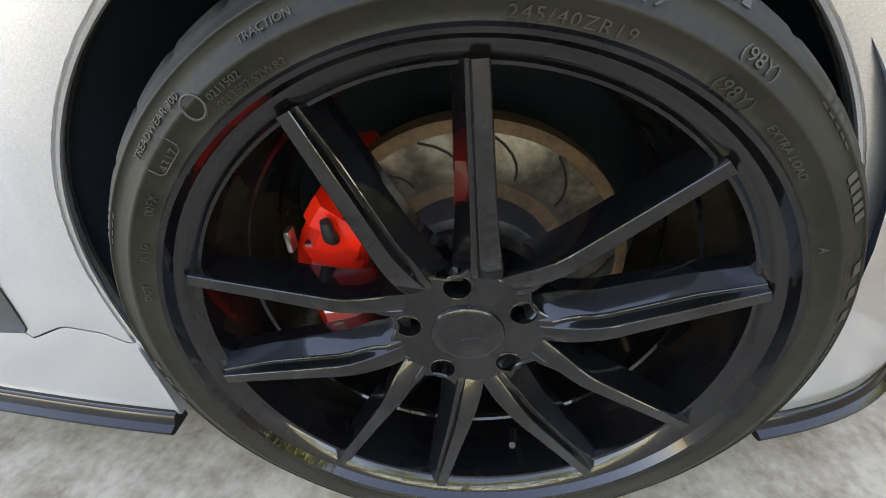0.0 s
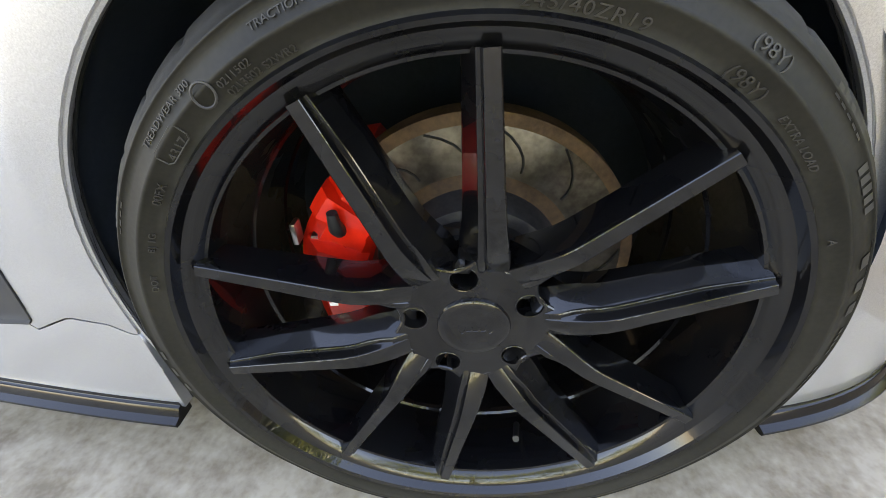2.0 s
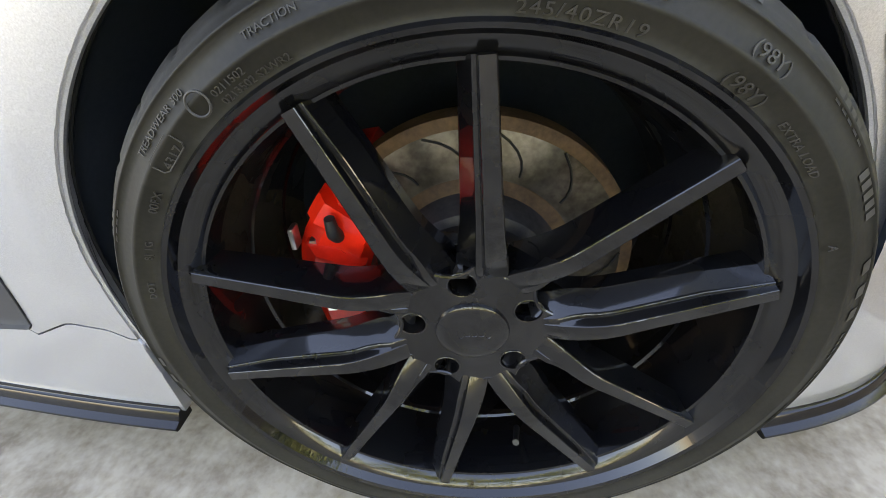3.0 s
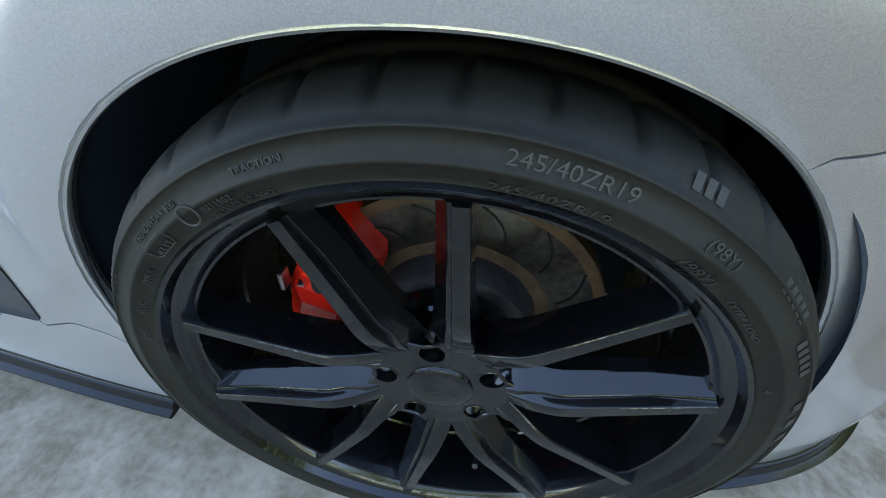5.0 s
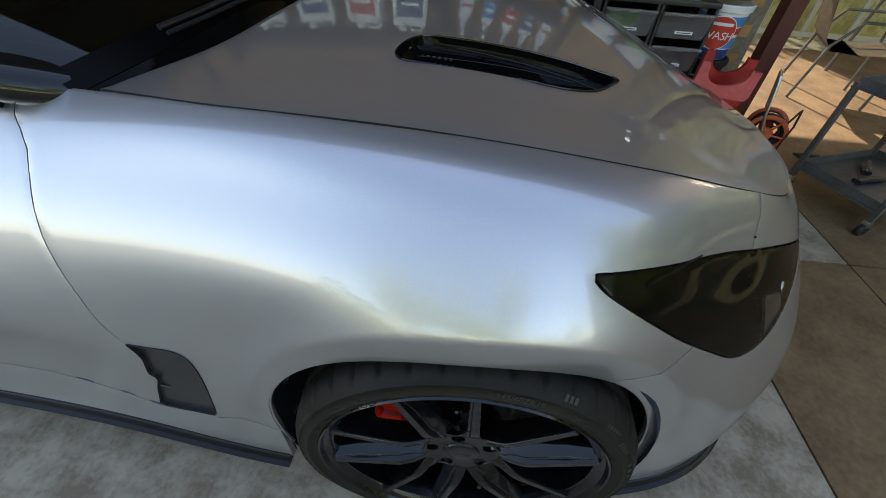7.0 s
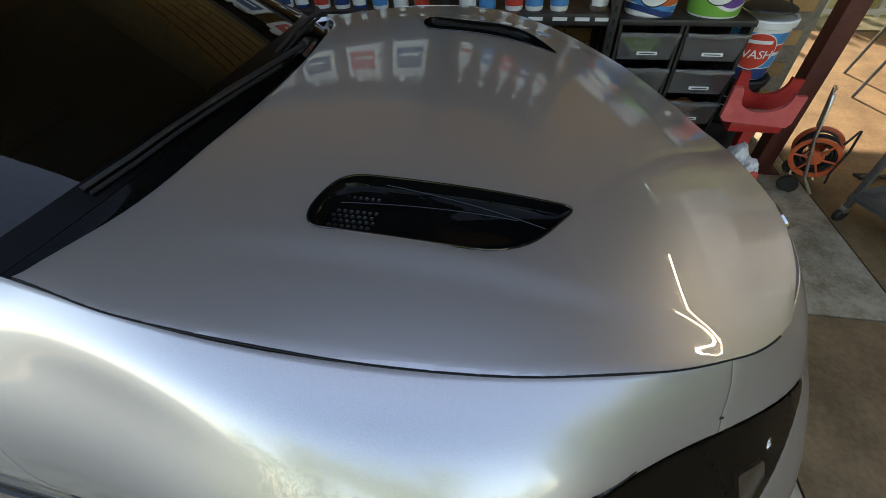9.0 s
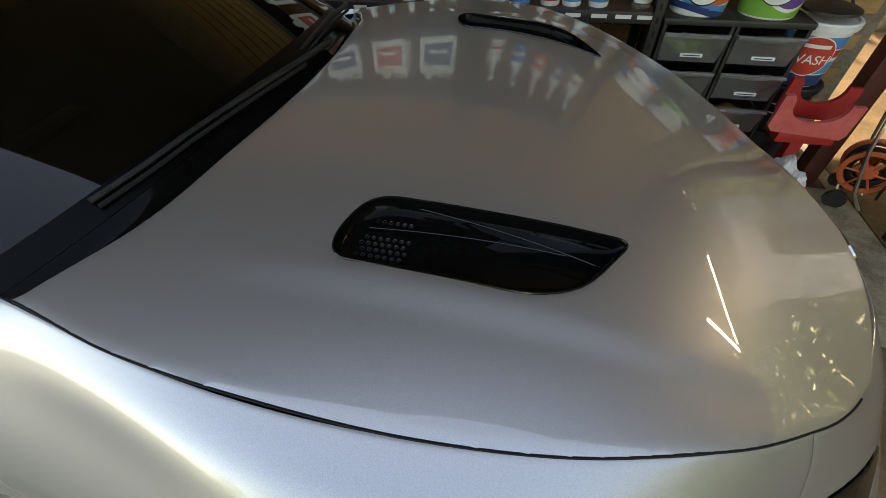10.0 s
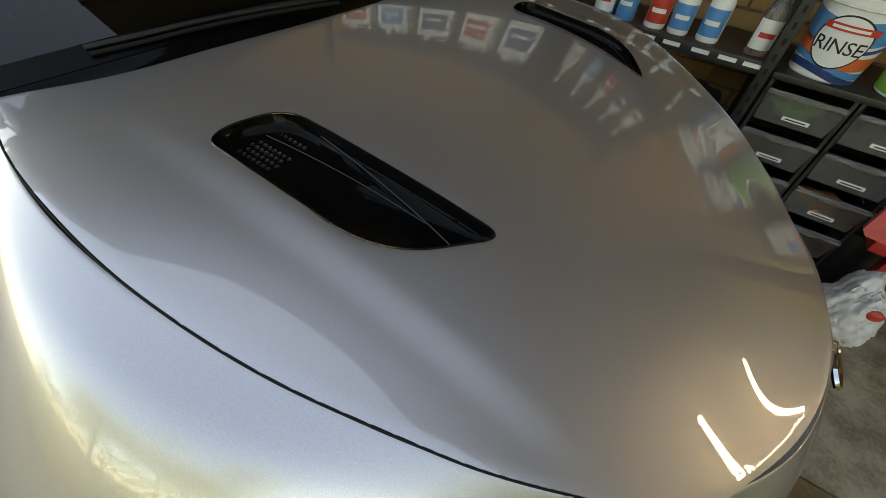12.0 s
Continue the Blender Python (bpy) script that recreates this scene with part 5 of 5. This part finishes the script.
W, Bl, Nv, Dk = WHITE, (BLUE, "blue"), (NAVY, "navy"), (LABELRED, "red")
Gy = (CREAM, "white")
for x, kind, cols, h, w in ((-1.62, "can", (W, Dk, W), 0.30, 0.19), (-1.36, "can", (W, Bl, W), 0.30, 0.19), (-1.13, "flask", (W, Bl, W), 0.21, 0.075), (-1.02, "flask", (W, Nv, W), 0.21, 0.075), (-0.93, "flask", (NAVY, Gy, W), 0.20, 0.07),
                            (-0.83, "flask", (W, Dk, W), 0.21, 0.075), (-0.73, "flask", (W, Nv, W), 0.21, 0.075), (-0.64, "flask", (NAVY, Gy, W), 0.20, 0.07), (-0.54, "flask", (W, Bl, W), 0.21, 0.075), (-0.44, "flask", (W, Gy, W), 0.20, 0.07), (-0.34, "flask", (W, Dk, W), 0.20, 0.07),
                            (-0.125, "flask", (BLUE, Gy, W), 0.20, 0.08), (-0.035, "flask", (BLUE, Bl, W), 0.21, 0.075), (0.085, "spray", (W, Dk, W), 0.25, 0.08), (0.175, "spray", (W, Bl, W), 0.24, 0.078), (0.285, "spray", (W, Bl, W), 0.26, 0.080), (0.455, "spray", (SMOKE, Gy, W), 0.27, 0.076)):
    bottle(x, SY0 + 0.075, LEVELS[1] - 0.002, kind, cols, h, w)
for x, kind, cols, h, w in ((-1.55, "can", (W, Dk, W), 0.30, 0.2), (-1.25, "can", (W, Bl, W), 0.30, 0.2), (-0.95, "can", (W, Nv, W), 0.30, 0.2), (-0.66, "can", (W, Dk, W), 0.30, 0.2), (-0.40, "can", (W, Nv, W), 0.30, 0.2),
                            (-0.08, "spray", (W, Gy, W), 0.27, 0.085), (0.06, "spray", (W, Bl, W), 0.27, 0.085), (0.19, "spray", (W, Dk, W), 0.27, 0.085), (0.31, "spray", (W, Nv, W), 0.27, 0.085), (0.43, "spray", (W, Gy, W), 0.27, 0.085)):
    bottle(x, SY0 + 0.10, LEVELS[2] - 0.002, kind, cols, h, w)
# a dark bundle on the lowest shelf
bm = bmesh.new()
bmesh.ops.create_icosphere(bm, subdivisions=4, radius=1)
for v in bm.verts:
    q = v.co * (1 + 0.3 * noise.noise(v.co * 2.6))
    v.co = Vector((0.33 + q.x * 0.15, 2.19 + q.y * 0.12, max(0.2985, 0.44 + q.z * 0.155)))
tagged(part("dark_bag", bm, PLASTIC), "crumpled dark bag on the lowest rack shelf", "bag")

# ---------------------------------------------------------------- things by the post
post = tagged(part("post", bm_box(1.475, 2.13, 1.355, 0.085, 0.085, 2.71, 0.006), POSTMAT), "oxide-red square steel carport post", "post", kind="structure")
part("base_plate", bm_box(1.475, 2.13, 0.006, 0.16, 0.16, 0.012, 0.002), POSTMAT, post)
cable = tagged(part("cable", bm_tube([(1.28, 2.395, 1.5), (1.275, 2.39, 1.1), (1.30, 2.37, 0.86), (1.36, 2.30, 0.70), (1.33, 2.24, 0.62), (1.27, 2.22, 0.60)], 0.006, 8), PLASTIC), "black cable hanging down the brick wall", "cable")

stand = thing("cradle_stand", "faded red steel stand with a U-shaped cradle", "stand")
def cradle(x0, x1, z0, z1, dip):
    out = [(x0, z1), (x0 - 0.004, z0 + 0.02), (x0 + 0.015, z0), (x1 - 0.015, z0 - 0.02), (x1, z0), (x1 + 0.004, z1 - 0.03), (x1 - 0.035, z1 - 0.03)]
    cx, hw = (x0 + x1) / 2, (x1 - x0) / 2 - 0.045
    for t in np.linspace(0, math.pi, 14):
        out.append((cx + hw * math.cos(t), z1 - 0.02 - dip * math.sin(t) ** 0.7))
    out.append((x0 + 0.035, z1))
    return out
part("cradle", bm_plate(cradle(1.03, 1.32, 0.405, 0.555, 0.085), 0.02, lambda u, v, w: (u, 1.83 + w, v)), PINK, stand, "faded pink-red cradle plate")
part("back_cradle", bm_plate(cradle(1.09, 1.35, 0.42, 0.575, 0.08), 0.02, lambda u, v, w: (u, 1.955 + w, v)), RED2, stand)
part("tray", bm_box(1.195, 1.90, 0.375, 0.22, 0.12, 0.05, 0.012), RED2, stand)
part("stem", bm_box(1.20, 1.905, 0.20, 0.05, 0.05, 0.39, 0.004), RED2, stand)
part("foot", bm_box(1.20, 1.905, 0.012, 0.24, 0.14, 0.024, 0.006), RED2, stand)

bm = bmesh.new()
bmesh.ops.create_icosphere(bm, subdivisions=5, radius=1)
for v in bm.verts:
    n1 = noise.noise(v.co * 1.7 + Vector((4, 0, 0)))
    n2 = abs(noise.noise(v.co * 5.5))
    q = v.co * (1 + 0.30 * n1 - 0.22 * n2)
    top = max(0, q.z)
    v.co = Vector((1.14 + q.x * 0.115 * (1 - 0.35 * top), 1.74 + q.y * 0.10, max(0.001, 0.15 + q.z * 0.175)))
bag = tagged(part("plastic_bag", bm, BAG, sharp=60), "crumpled white plastic shopping bag on the floor", "bag")
bm = bmesh.new()
bmesh.ops.create_icosphere(bm, subdivisions=3, radius=1)
for v in bm.verts:
    v.co = Vector((1.175 + v.co.x * 0.026, 1.655 + v.co.y * 0.012, 0.245 + v.co.z * 0.022))
part("printed_spot", bm, LABELRED, bag)

reel = thing("hose_reel", "orange hose reel on a tubular steel cart", "hose reel", pose(1.60, 1.99, 0, 0, 0, 62) @ Matrix.Scale(0.72, 4))
for s in (-1, 1):
    part("frame_tube", bm_tube([(s * 0.10, -0.10, 0.015), (s * 0.11, -0.02, 0.12), (s * 0.11, 0.06, 0.40), (s * 0.11, 0.09, 0.60), (s * 0.085, 0.10, 0.66), (0, 0.10, 0.68)], 0.010, 10), STEEL, reel, "bare steel tube")
    part("flange", bm_lathe([(0.112, s * 0.085), (0.130, s * 0.085), (0.140, s * 0.090), (0.140, s * 0.100), (0.125, s * 0.104), (0.112, s * 0.100)], 'x', 40, centre=(0, -0.005, 0.265)), ORANGE, reel, "orange plastic flange")
    part("hub_disc", bm_lathe([(0.0, s * 0.110), (0.040, s * 0.108), (0.048, s * 0.098), (0.048, s * 0.080)], 'x', 28, centre=(0, -0.005, 0.265)), ORANGE, reel)
    for k in range(6):
        t = math.pi * k / 3
        part("flange_rib", bm_tube([(s * 0.105, -0.005 + 0.03 * math.cos(t), 0.265 + 0.03 * math.sin(t)), (s * 0.105, -0.005 + 0.12 * math.cos(t), 0.265 + 0.12 * math.sin(t))], 0.007, 6), ORANGE, reel)
    w = part("cart_wheel", bm_lathe([(0.0, s * 0.125), (0.045, s * 0.125), (0.060, s * 0.120), (0.064, s * 0.135), (0.060, s * 0.155), (0.0, s * 0.152)], 'x', 32, centre=(0, 0.05, 0.064)), PLASTIC, reel)
part("axle", bm_tube([(-0.15, 0.05, 0.064), (0.15, 0.05, 0.064)], 0.008, 8), STEEL, reel)
coil = []
for k in range(300):
    t = k / 300
    a = 2 * math.pi * 13 * t
    r = 0.085 + 0.014 * (k // 92) + 0.004 * math.sin(k * 0.7)
    coil.append((-0.072 + 0.144 * abs(((t * 3.2) % 2) - 1), -0.005 + r * math.cos(a), 0.265 + r * math.sin(a)))
part("hose", bm_tube(coil, 0.0075, 7), PLASTIC, reel, "coiled black hose")
part("loose_hose", bm_tube([(0.05, -0.12, 0.33), (0.10, -0.16, 0.42), (0.02, -0.15, 0.45), (-0.10, -0.14, 0.36), (-0.12, -0.12, 0.20), (-0.06, -0.14, 0.10), (0.05, -0.15, 0.12)], 0.0075, 7), PLASTIC, reel)
part("crank", bm_tube([(0.11, -0.005, 0.265), (0.15, -0.005, 0.265), (0.15, -0.08, 0.29), (0.19, -0.08, 0.29)], 0.008, 8), ORANGE, reel)

# steel tool trolley
trolley = thing("tool_trolley", "grey steel two-tier tool trolley on castors", "trolley", pose(1.99, 1.62, 0, 0, 0, 22))
TX, TY = 0.27, 0.20
for sx in (-1, 1):
    for sy in (-1, 1):
        part("leg", bm_box(sx * TX, sy * TY, 0.315, 0.024, 0.024, 0.49, 0.003), GREYMETAL, trolley)
        c = part("castor", bm_lathe([(0.0, -0.012), (0.030, -0.012), (0.034, -0.006), (0.034, 0.006), (0.030, 0.012), (0.0, 0.012)], 'y', 24, centre=(sx * TX, sy * TY, 0.034)), PLASTIC, trolley)
        part("fork", bm_box(sx * TX, sy * TY, 0.068, 0.03, 0.032, 0.03, 0.003), STEEL, c)
for z in (0.13, 0.54):
    bm = bm_box(0, 0, z, 2 * TX + 0.03, 2 * TY + 0.03, 0.006)
    for sx in (-1, 1):
        bm_box(sx * TX, 0, z + 0.022, 0.004, 2 * TY, 0.045, 0.0, bm)
    for sy in (-1, 1):
        bm_box(0, sy * TY, z + 0.022, 2 * TX, 0.004, 0.045, 0.0, bm)
    part("tray", bm, GREYMETAL, trolley)
for x, y, z, l, r in ((1.86, 1.56, 0.15, 0.20, 20), (1.98, 1.66, 0.15, 0.16, 60), (2.06, 1.55, 0.15, 0.14, -30)):
    bm = bmesh.new()
    d = Vector((math.cos(radians(r)), math.sin(radians(r)), 0))
    s = Vector((-d.y, d.x, 0))
    o = Vector((x, y, z))
    bm_tube([o, o + d * l * 0.5 + s * 0.012, o + d * l], [0.012, 0.016, 0.010], 8, bm)
    bm_tube([o + s * 0.02, o + d * l * 0.5, o + d * l - s * 0.012], [0.012, 0.014, 0.008], 8, bm)
    tagged(part("tool", bm, PLASTIC), "dark hand tool lying on the trolley tray", "tool")
for x, y, r in ((1.86, 2.22, 40), (1.93, 2.06, 15)):
    d = Vector((math.cos(radians(r)), math.sin(radians(r)), 0))
    s = Vector((-d.y, d.x, 0))
    o = Vector((x, y, 0.012))
    bm = bm_tube([o, o + d * 0.07, o + d * 0.15], [0.012, 0.014, 0.008], 8)
    bm_tube([o + s * 0.03, o + d * 0.08 + s * 0.012, o + d * 0.14 - s * 0.02], [0.011, 0.012, 0.007], 8, bm)
    tagged(part("clamp", bm, PLASTIC), "small black clamp on the concrete floor", "clamp")

# ---------------------------------------------------------------- patio beyond the post
def patio_chair(m, label):
    ob = thing("patio_chair", label, "chair", m, group="patio chairs")
    for s in (-1, 1):
        part("side_frame", bm_tube([(s * 0.26, -0.24, 0.012), (s * 0.27, -0.26, 0.30), (s * 0.27, -0.25, 0.60), (s * 0.27, -0.20, 0.645), (s * 0.27, 0.10, 0.63), (s * 0.25, 0.22, 0.44), (s * 0.26, 0.30, 0.012)], 0.012, 8), GREYMETAL, ob)
    bm = bmesh.new()
    pts = [(-0.25, 0.43), (0.0, 0.40), (0.20, 0.40), (0.27, 0.48), (0.34, 0.75), (0.40, 1.00), (0.43, 1.04)]
    rows = [[bm.verts.new((x, y, z)) for x in np.linspace(-0.24, 0.24, 9)] for y, z in pts]
    for a, b in zip(rows, rows[1:]):
        for k in range(8):
            bm.faces.new((a[k], a[k + 1], b[k + 1], b[k]))
    bmesh.ops.solidify(bm, geom=bm.faces[:], thickness=0.02)
    part("sling", bm, CANVAS, ob, "brown check sling seat")
    return ob


patio_chair(pose(2.72, 3.20, 0, 0, 0, 70) @ Matrix.Scale(0.88, 4), "metal-framed patio chair with a worn check sling")
patio_chair(pose(4.35, 3.7, 0, 0, 0, 110), "metal-framed patio chair beside the patio table")
table = thing("patio_table", "dark steel patio table with a timber top", "table", pose(3.62, 3.62, 0, 0, 0, 12))
part("tabletop", bm_box(0, 0, 0.71, 0.95, 0.75, 0.03, 0.006), BOARD, table)
for sx in (-1, 1):
    for sy in (-1, 1):
        part("leg", bm_tube([(sx * 0.42, sy * 0.32, 0.0), (sx * 0.36, sy * 0.27, 0.70)], 0.016, 8), GREYMETAL, table)
part("apron", bm_box(0, 0, 0.665, 0.80, 0.60, 0.05, 0.004), GREYMETAL, table)
box = tagged(part("cardboard_box", bm_box(3.52, 3.55, 0.775, 0.40, 0.25, 0.10, 0.004), material("cardboard", (0.42, 0.29, 0.15), 0.85)), "flat cardboard box on the patio table", "box")
turf = tagged(part("turf_mat", bm_box(5.2, 4.28, 0.013, 2.2, 0.9, 0.012, 0.003), material("turf", (0.04, 0.36, 0.09), 0.9)), "bright green artificial turf mat", "mat", kind="structure")

# roof shades these panels and the fence; their sun is in the colour
screen_wall = tagged(part("lattice_wall", bm_box(3.75, 5.0, 1.1, 1.5, 0.03, 2.2), YELLOWPANEL, smooth=False), "cream panels in a timber frame, sunlight painted into the colour", "wall", kind="structure")
for k in range(4):
    part("stud", bm_box(3.02 + 0.49 * k, 4.975, 1.1, 0.05, 0.04, 2.2, 0.003), CREAM, screen_wall)
for z in (0.05, 0.85, 1.55, 2.2):
    part("rail", bm_box(3.75, 4.97, z, 1.5, 0.045, 0.05, 0.003), CREAM, screen_wall)
bm = bmesh.new()
rows = [[bm.verts.new((4.55 + 0.02 * k, 5.0 + 0.012 * math.sin(k * 1.0), z)) for z in (0, 2.3)] for k in range(150)]
for a, b in zip(rows, rows[1:]):
    bm.faces.new((a[0], b[0], b[1], a[1]))
bmesh.ops.solidify(bm, geom=bm.faces[:], thickness=0.004)
tagged(part("corrugated_fence", bm, BLUESHEET), "pale blue corrugated steel fence with dappled sun painted on", "fence", kind="structure")

# ---------------------------------------------------------------- lamps under the ceiling
def tube_light(x, y, turn, length=1.2):
    ob = thing("ceiling_light", "slim white LED batten under the ceiling", "ceiling light", pose(x, y, 2.70, 0, 0, turn), group="ceiling battens")
    part("housing", bm_box(0, 0, -0.015, length, 0.06, 0.028, 0.005), WHITE, ob)
    part("diffuser", bm_box(0, 0, -0.042, length - 0.03, 0.045, 0.024, 0.008), TUBE, ob, "glowing diffuser")


def batten_between(a, b):
    d = Vector(b) - Vector(a)
    tube_light((a[0] + b[0]) / 2, (a[1] + b[1]) / 2, math.degrees(math.atan2(d.y, d.x)), d.length)


batten_between((6.0, 5.2), (7.5, 4.5))
batten_between((7.5, 4.4), (5.4, 3.7))


# ---------------------------------------------------------------- garden round the carport
def tree(x, y, height, spread, leaves, seed, label):
    rnd = random.Random(seed)
    ob = thing("tree", label, "tree", pose(x, y, -0.09))
    bm = bm_tube([(0, 0, 0), (0.05, 0.03, height * 0.25), (-0.04, 0.06, height * 0.5), (0.03, 0.0, height * 0.8)], [0.16, 0.12, 0.09, 0.03], 10)
    tips = []
    for k in range(9):
        a, z = rnd.uniform(0, 6.28), height * rnd.uniform(0.25, 0.7)
        e = Vector((math.cos(a) * spread * rnd.uniform(0.5, 0.95), math.sin(a) * spread * rnd.uniform(0.5, 0.95), z + height * rnd.uniform(0.1, 0.3)))
        s = Vector((0, 0.03, z))
        bm_tube([s, s.lerp(e, 0.5) + Vector((0, 0, 0.12 * height * 0.3)), e], [0.06, 0.035, 0.012], 7, bm)
        tips += [e, s.lerp(e, 0.6), s.lerp(e, 0.8)]
    part("trunk", bm, BARK, ob)
    verts, faces = [], []
    for k in range(leaves):
        c = rnd.choice(tips) + Vector((rnd.gauss(0, spread * 0.24), rnd.gauss(0, spread * 0.24), rnd.gauss(0, height * 0.085)))
        s = rnd.uniform(0.05, 0.12)
        m = Euler((rnd.uniform(0, 6.3), rnd.uniform(0, 6.3), rnd.uniform(0, 6.3))).to_matrix()
        b = len(verts)
        verts += [tuple(c + m @ Vector(p) * s) for p in ((-1, 0, 0), (0, 0.45, 0.12), (1, 0, 0), (0, -0.45, 0.12))]
        faces += [(b, b + 1, b + 2), (b, b + 2, b + 3)]
    mesh_object("crown", verts, faces, LEAF, ob)


for k, (x, y, h, s, n) in enumerate(((10.4, 0.2, 6.0, 2.4, 9000), (9.5, -3.2, 6.5, 2.4, 8000), (11.2, 4.6, 6.0, 2.4, 9000), (11.8, 2.4, 7.0, 2.6, 9000), (12.5, -1.8, 7.5, 2.8, 8000), (3.0, -9.0, 6.0, 2.4, 6000), (-3.5, -9.5, 6.5, 2.6, 6000), (0.0, -11.5, 7.5, 2.8, 6000), (5.2, 9.5, 5.5, 2.2, 6000))):
    tree(x, y, h, s, n, k + 3, "leafy yellow-green garden tree outside the carport")

# a dense unseen hedge on three sides, added to block low sky in reflections
rnd = random.Random(91)
verts, faces = [], []
for k in range(64000):
    c = Vector((13.6 + rnd.gauss(0, 0.35), rnd.uniform(-9, 11), 0))
    c.z = rnd.uniform(0, 5.6 + 0.9 * math.sin(c.y * 1.3) + 0.5 * math.sin(c.y * 3.7))
    if k % 7 == 1:
        c.x, c.y = rnd.uniform(-10, 13), -10.5 + rnd.gauss(0, 0.4)
        c.z = rnd.uniform(0, 2.9 + 0.5 * math.sin(c.x * 1.1) + 0.3 * math.sin(c.x * 3.3))
    if k % 3 == 0:
        c.x, c.y = rnd.uniform(-1, 13.6), 11.0 + rnd.gauss(0, 0.35)
        c.z = rnd.uniform(0, 4.1 + 0.4 * math.sin(c.x * 1.7) + 0.3 * math.sin(c.x * 4.1))
    m = Euler((rnd.uniform(0, 6.3), rnd.uniform(0, 6.3), rnd.uniform(0, 6.3))).to_matrix()
    b = len(verts)
    size = rnd.uniform(0.08, 0.17)
    verts += [tuple(c + m @ Vector(p) * size) for p in ((-1, 0, 0), (0, 0.5, 0.12), (1, 0, 0), (0, -0.5, 0.12))]
    faces += [(b, b + 1, b + 2), (b, b + 2, b + 3)]
tagged(mesh_object("hedge", verts, faces, LEAF), "dense yellow-green hedge added out of view to block low sky", "hedge", kind="stuff")

# ---------------------------------------------------------------- bricks of the wall
BL, BH, JT = 0.230, 0.076, 0.010
bmesh_brick = bm_box(0, 0, 0, BL - JT, 0.02, BH - JT, 0.003)
brick_data = bpy.data.meshes.new("brick")
bmesh_brick.to_mesh(brick_data)
bmesh_brick.free()
brick_data.materials.append(BRICK)
rest_v, rest_f = [], []
for row in range(31):
    z = 0.04 + row * BH
    for col in range(-27, 8):
        x = -0.1 + col * BL + (BL / 2 if row % 2 else 0)
        if x > 1.42 or x < -6.6:
            continue
        if -0.35 < x < 1.42 and 0.25 < z < 1.45:
            ob = new("brick", brick_data)
            ob.parent = wall
            ob.location = (x, WALL_Y + 0.004 + random.uniform(-0.0015, 0.0015), z)
        else:
            b = len(rest_v)
            hx, hz, y0 = (BL - JT) / 2, (BH - JT) / 2, WALL_Y - 0.004
            rest_v += [(x - hx, y0, z - hz), (x + hx, y0, z - hz), (x + hx, y0, z + hz), (x - hx, y0, z + hz), (x - hx, y0 + 0.02, z - hz), (x + hx, y0 + 0.02, z - hz), (x + hx, y0 + 0.02, z + hz), (x - hx, y0 + 0.02, z + hz)]
            rest_f += [(b, b + 1, b + 2, b + 3), (b, b + 4, b + 5, b + 1), (b + 1, b + 5, b + 6, b + 2), (b + 2, b + 6, b + 7, b + 3), (b + 3, b + 7, b + 4, b)]
tagged(mesh_object("brickwork", rest_v, rest_f, BRICK, wall), kind="stuff")
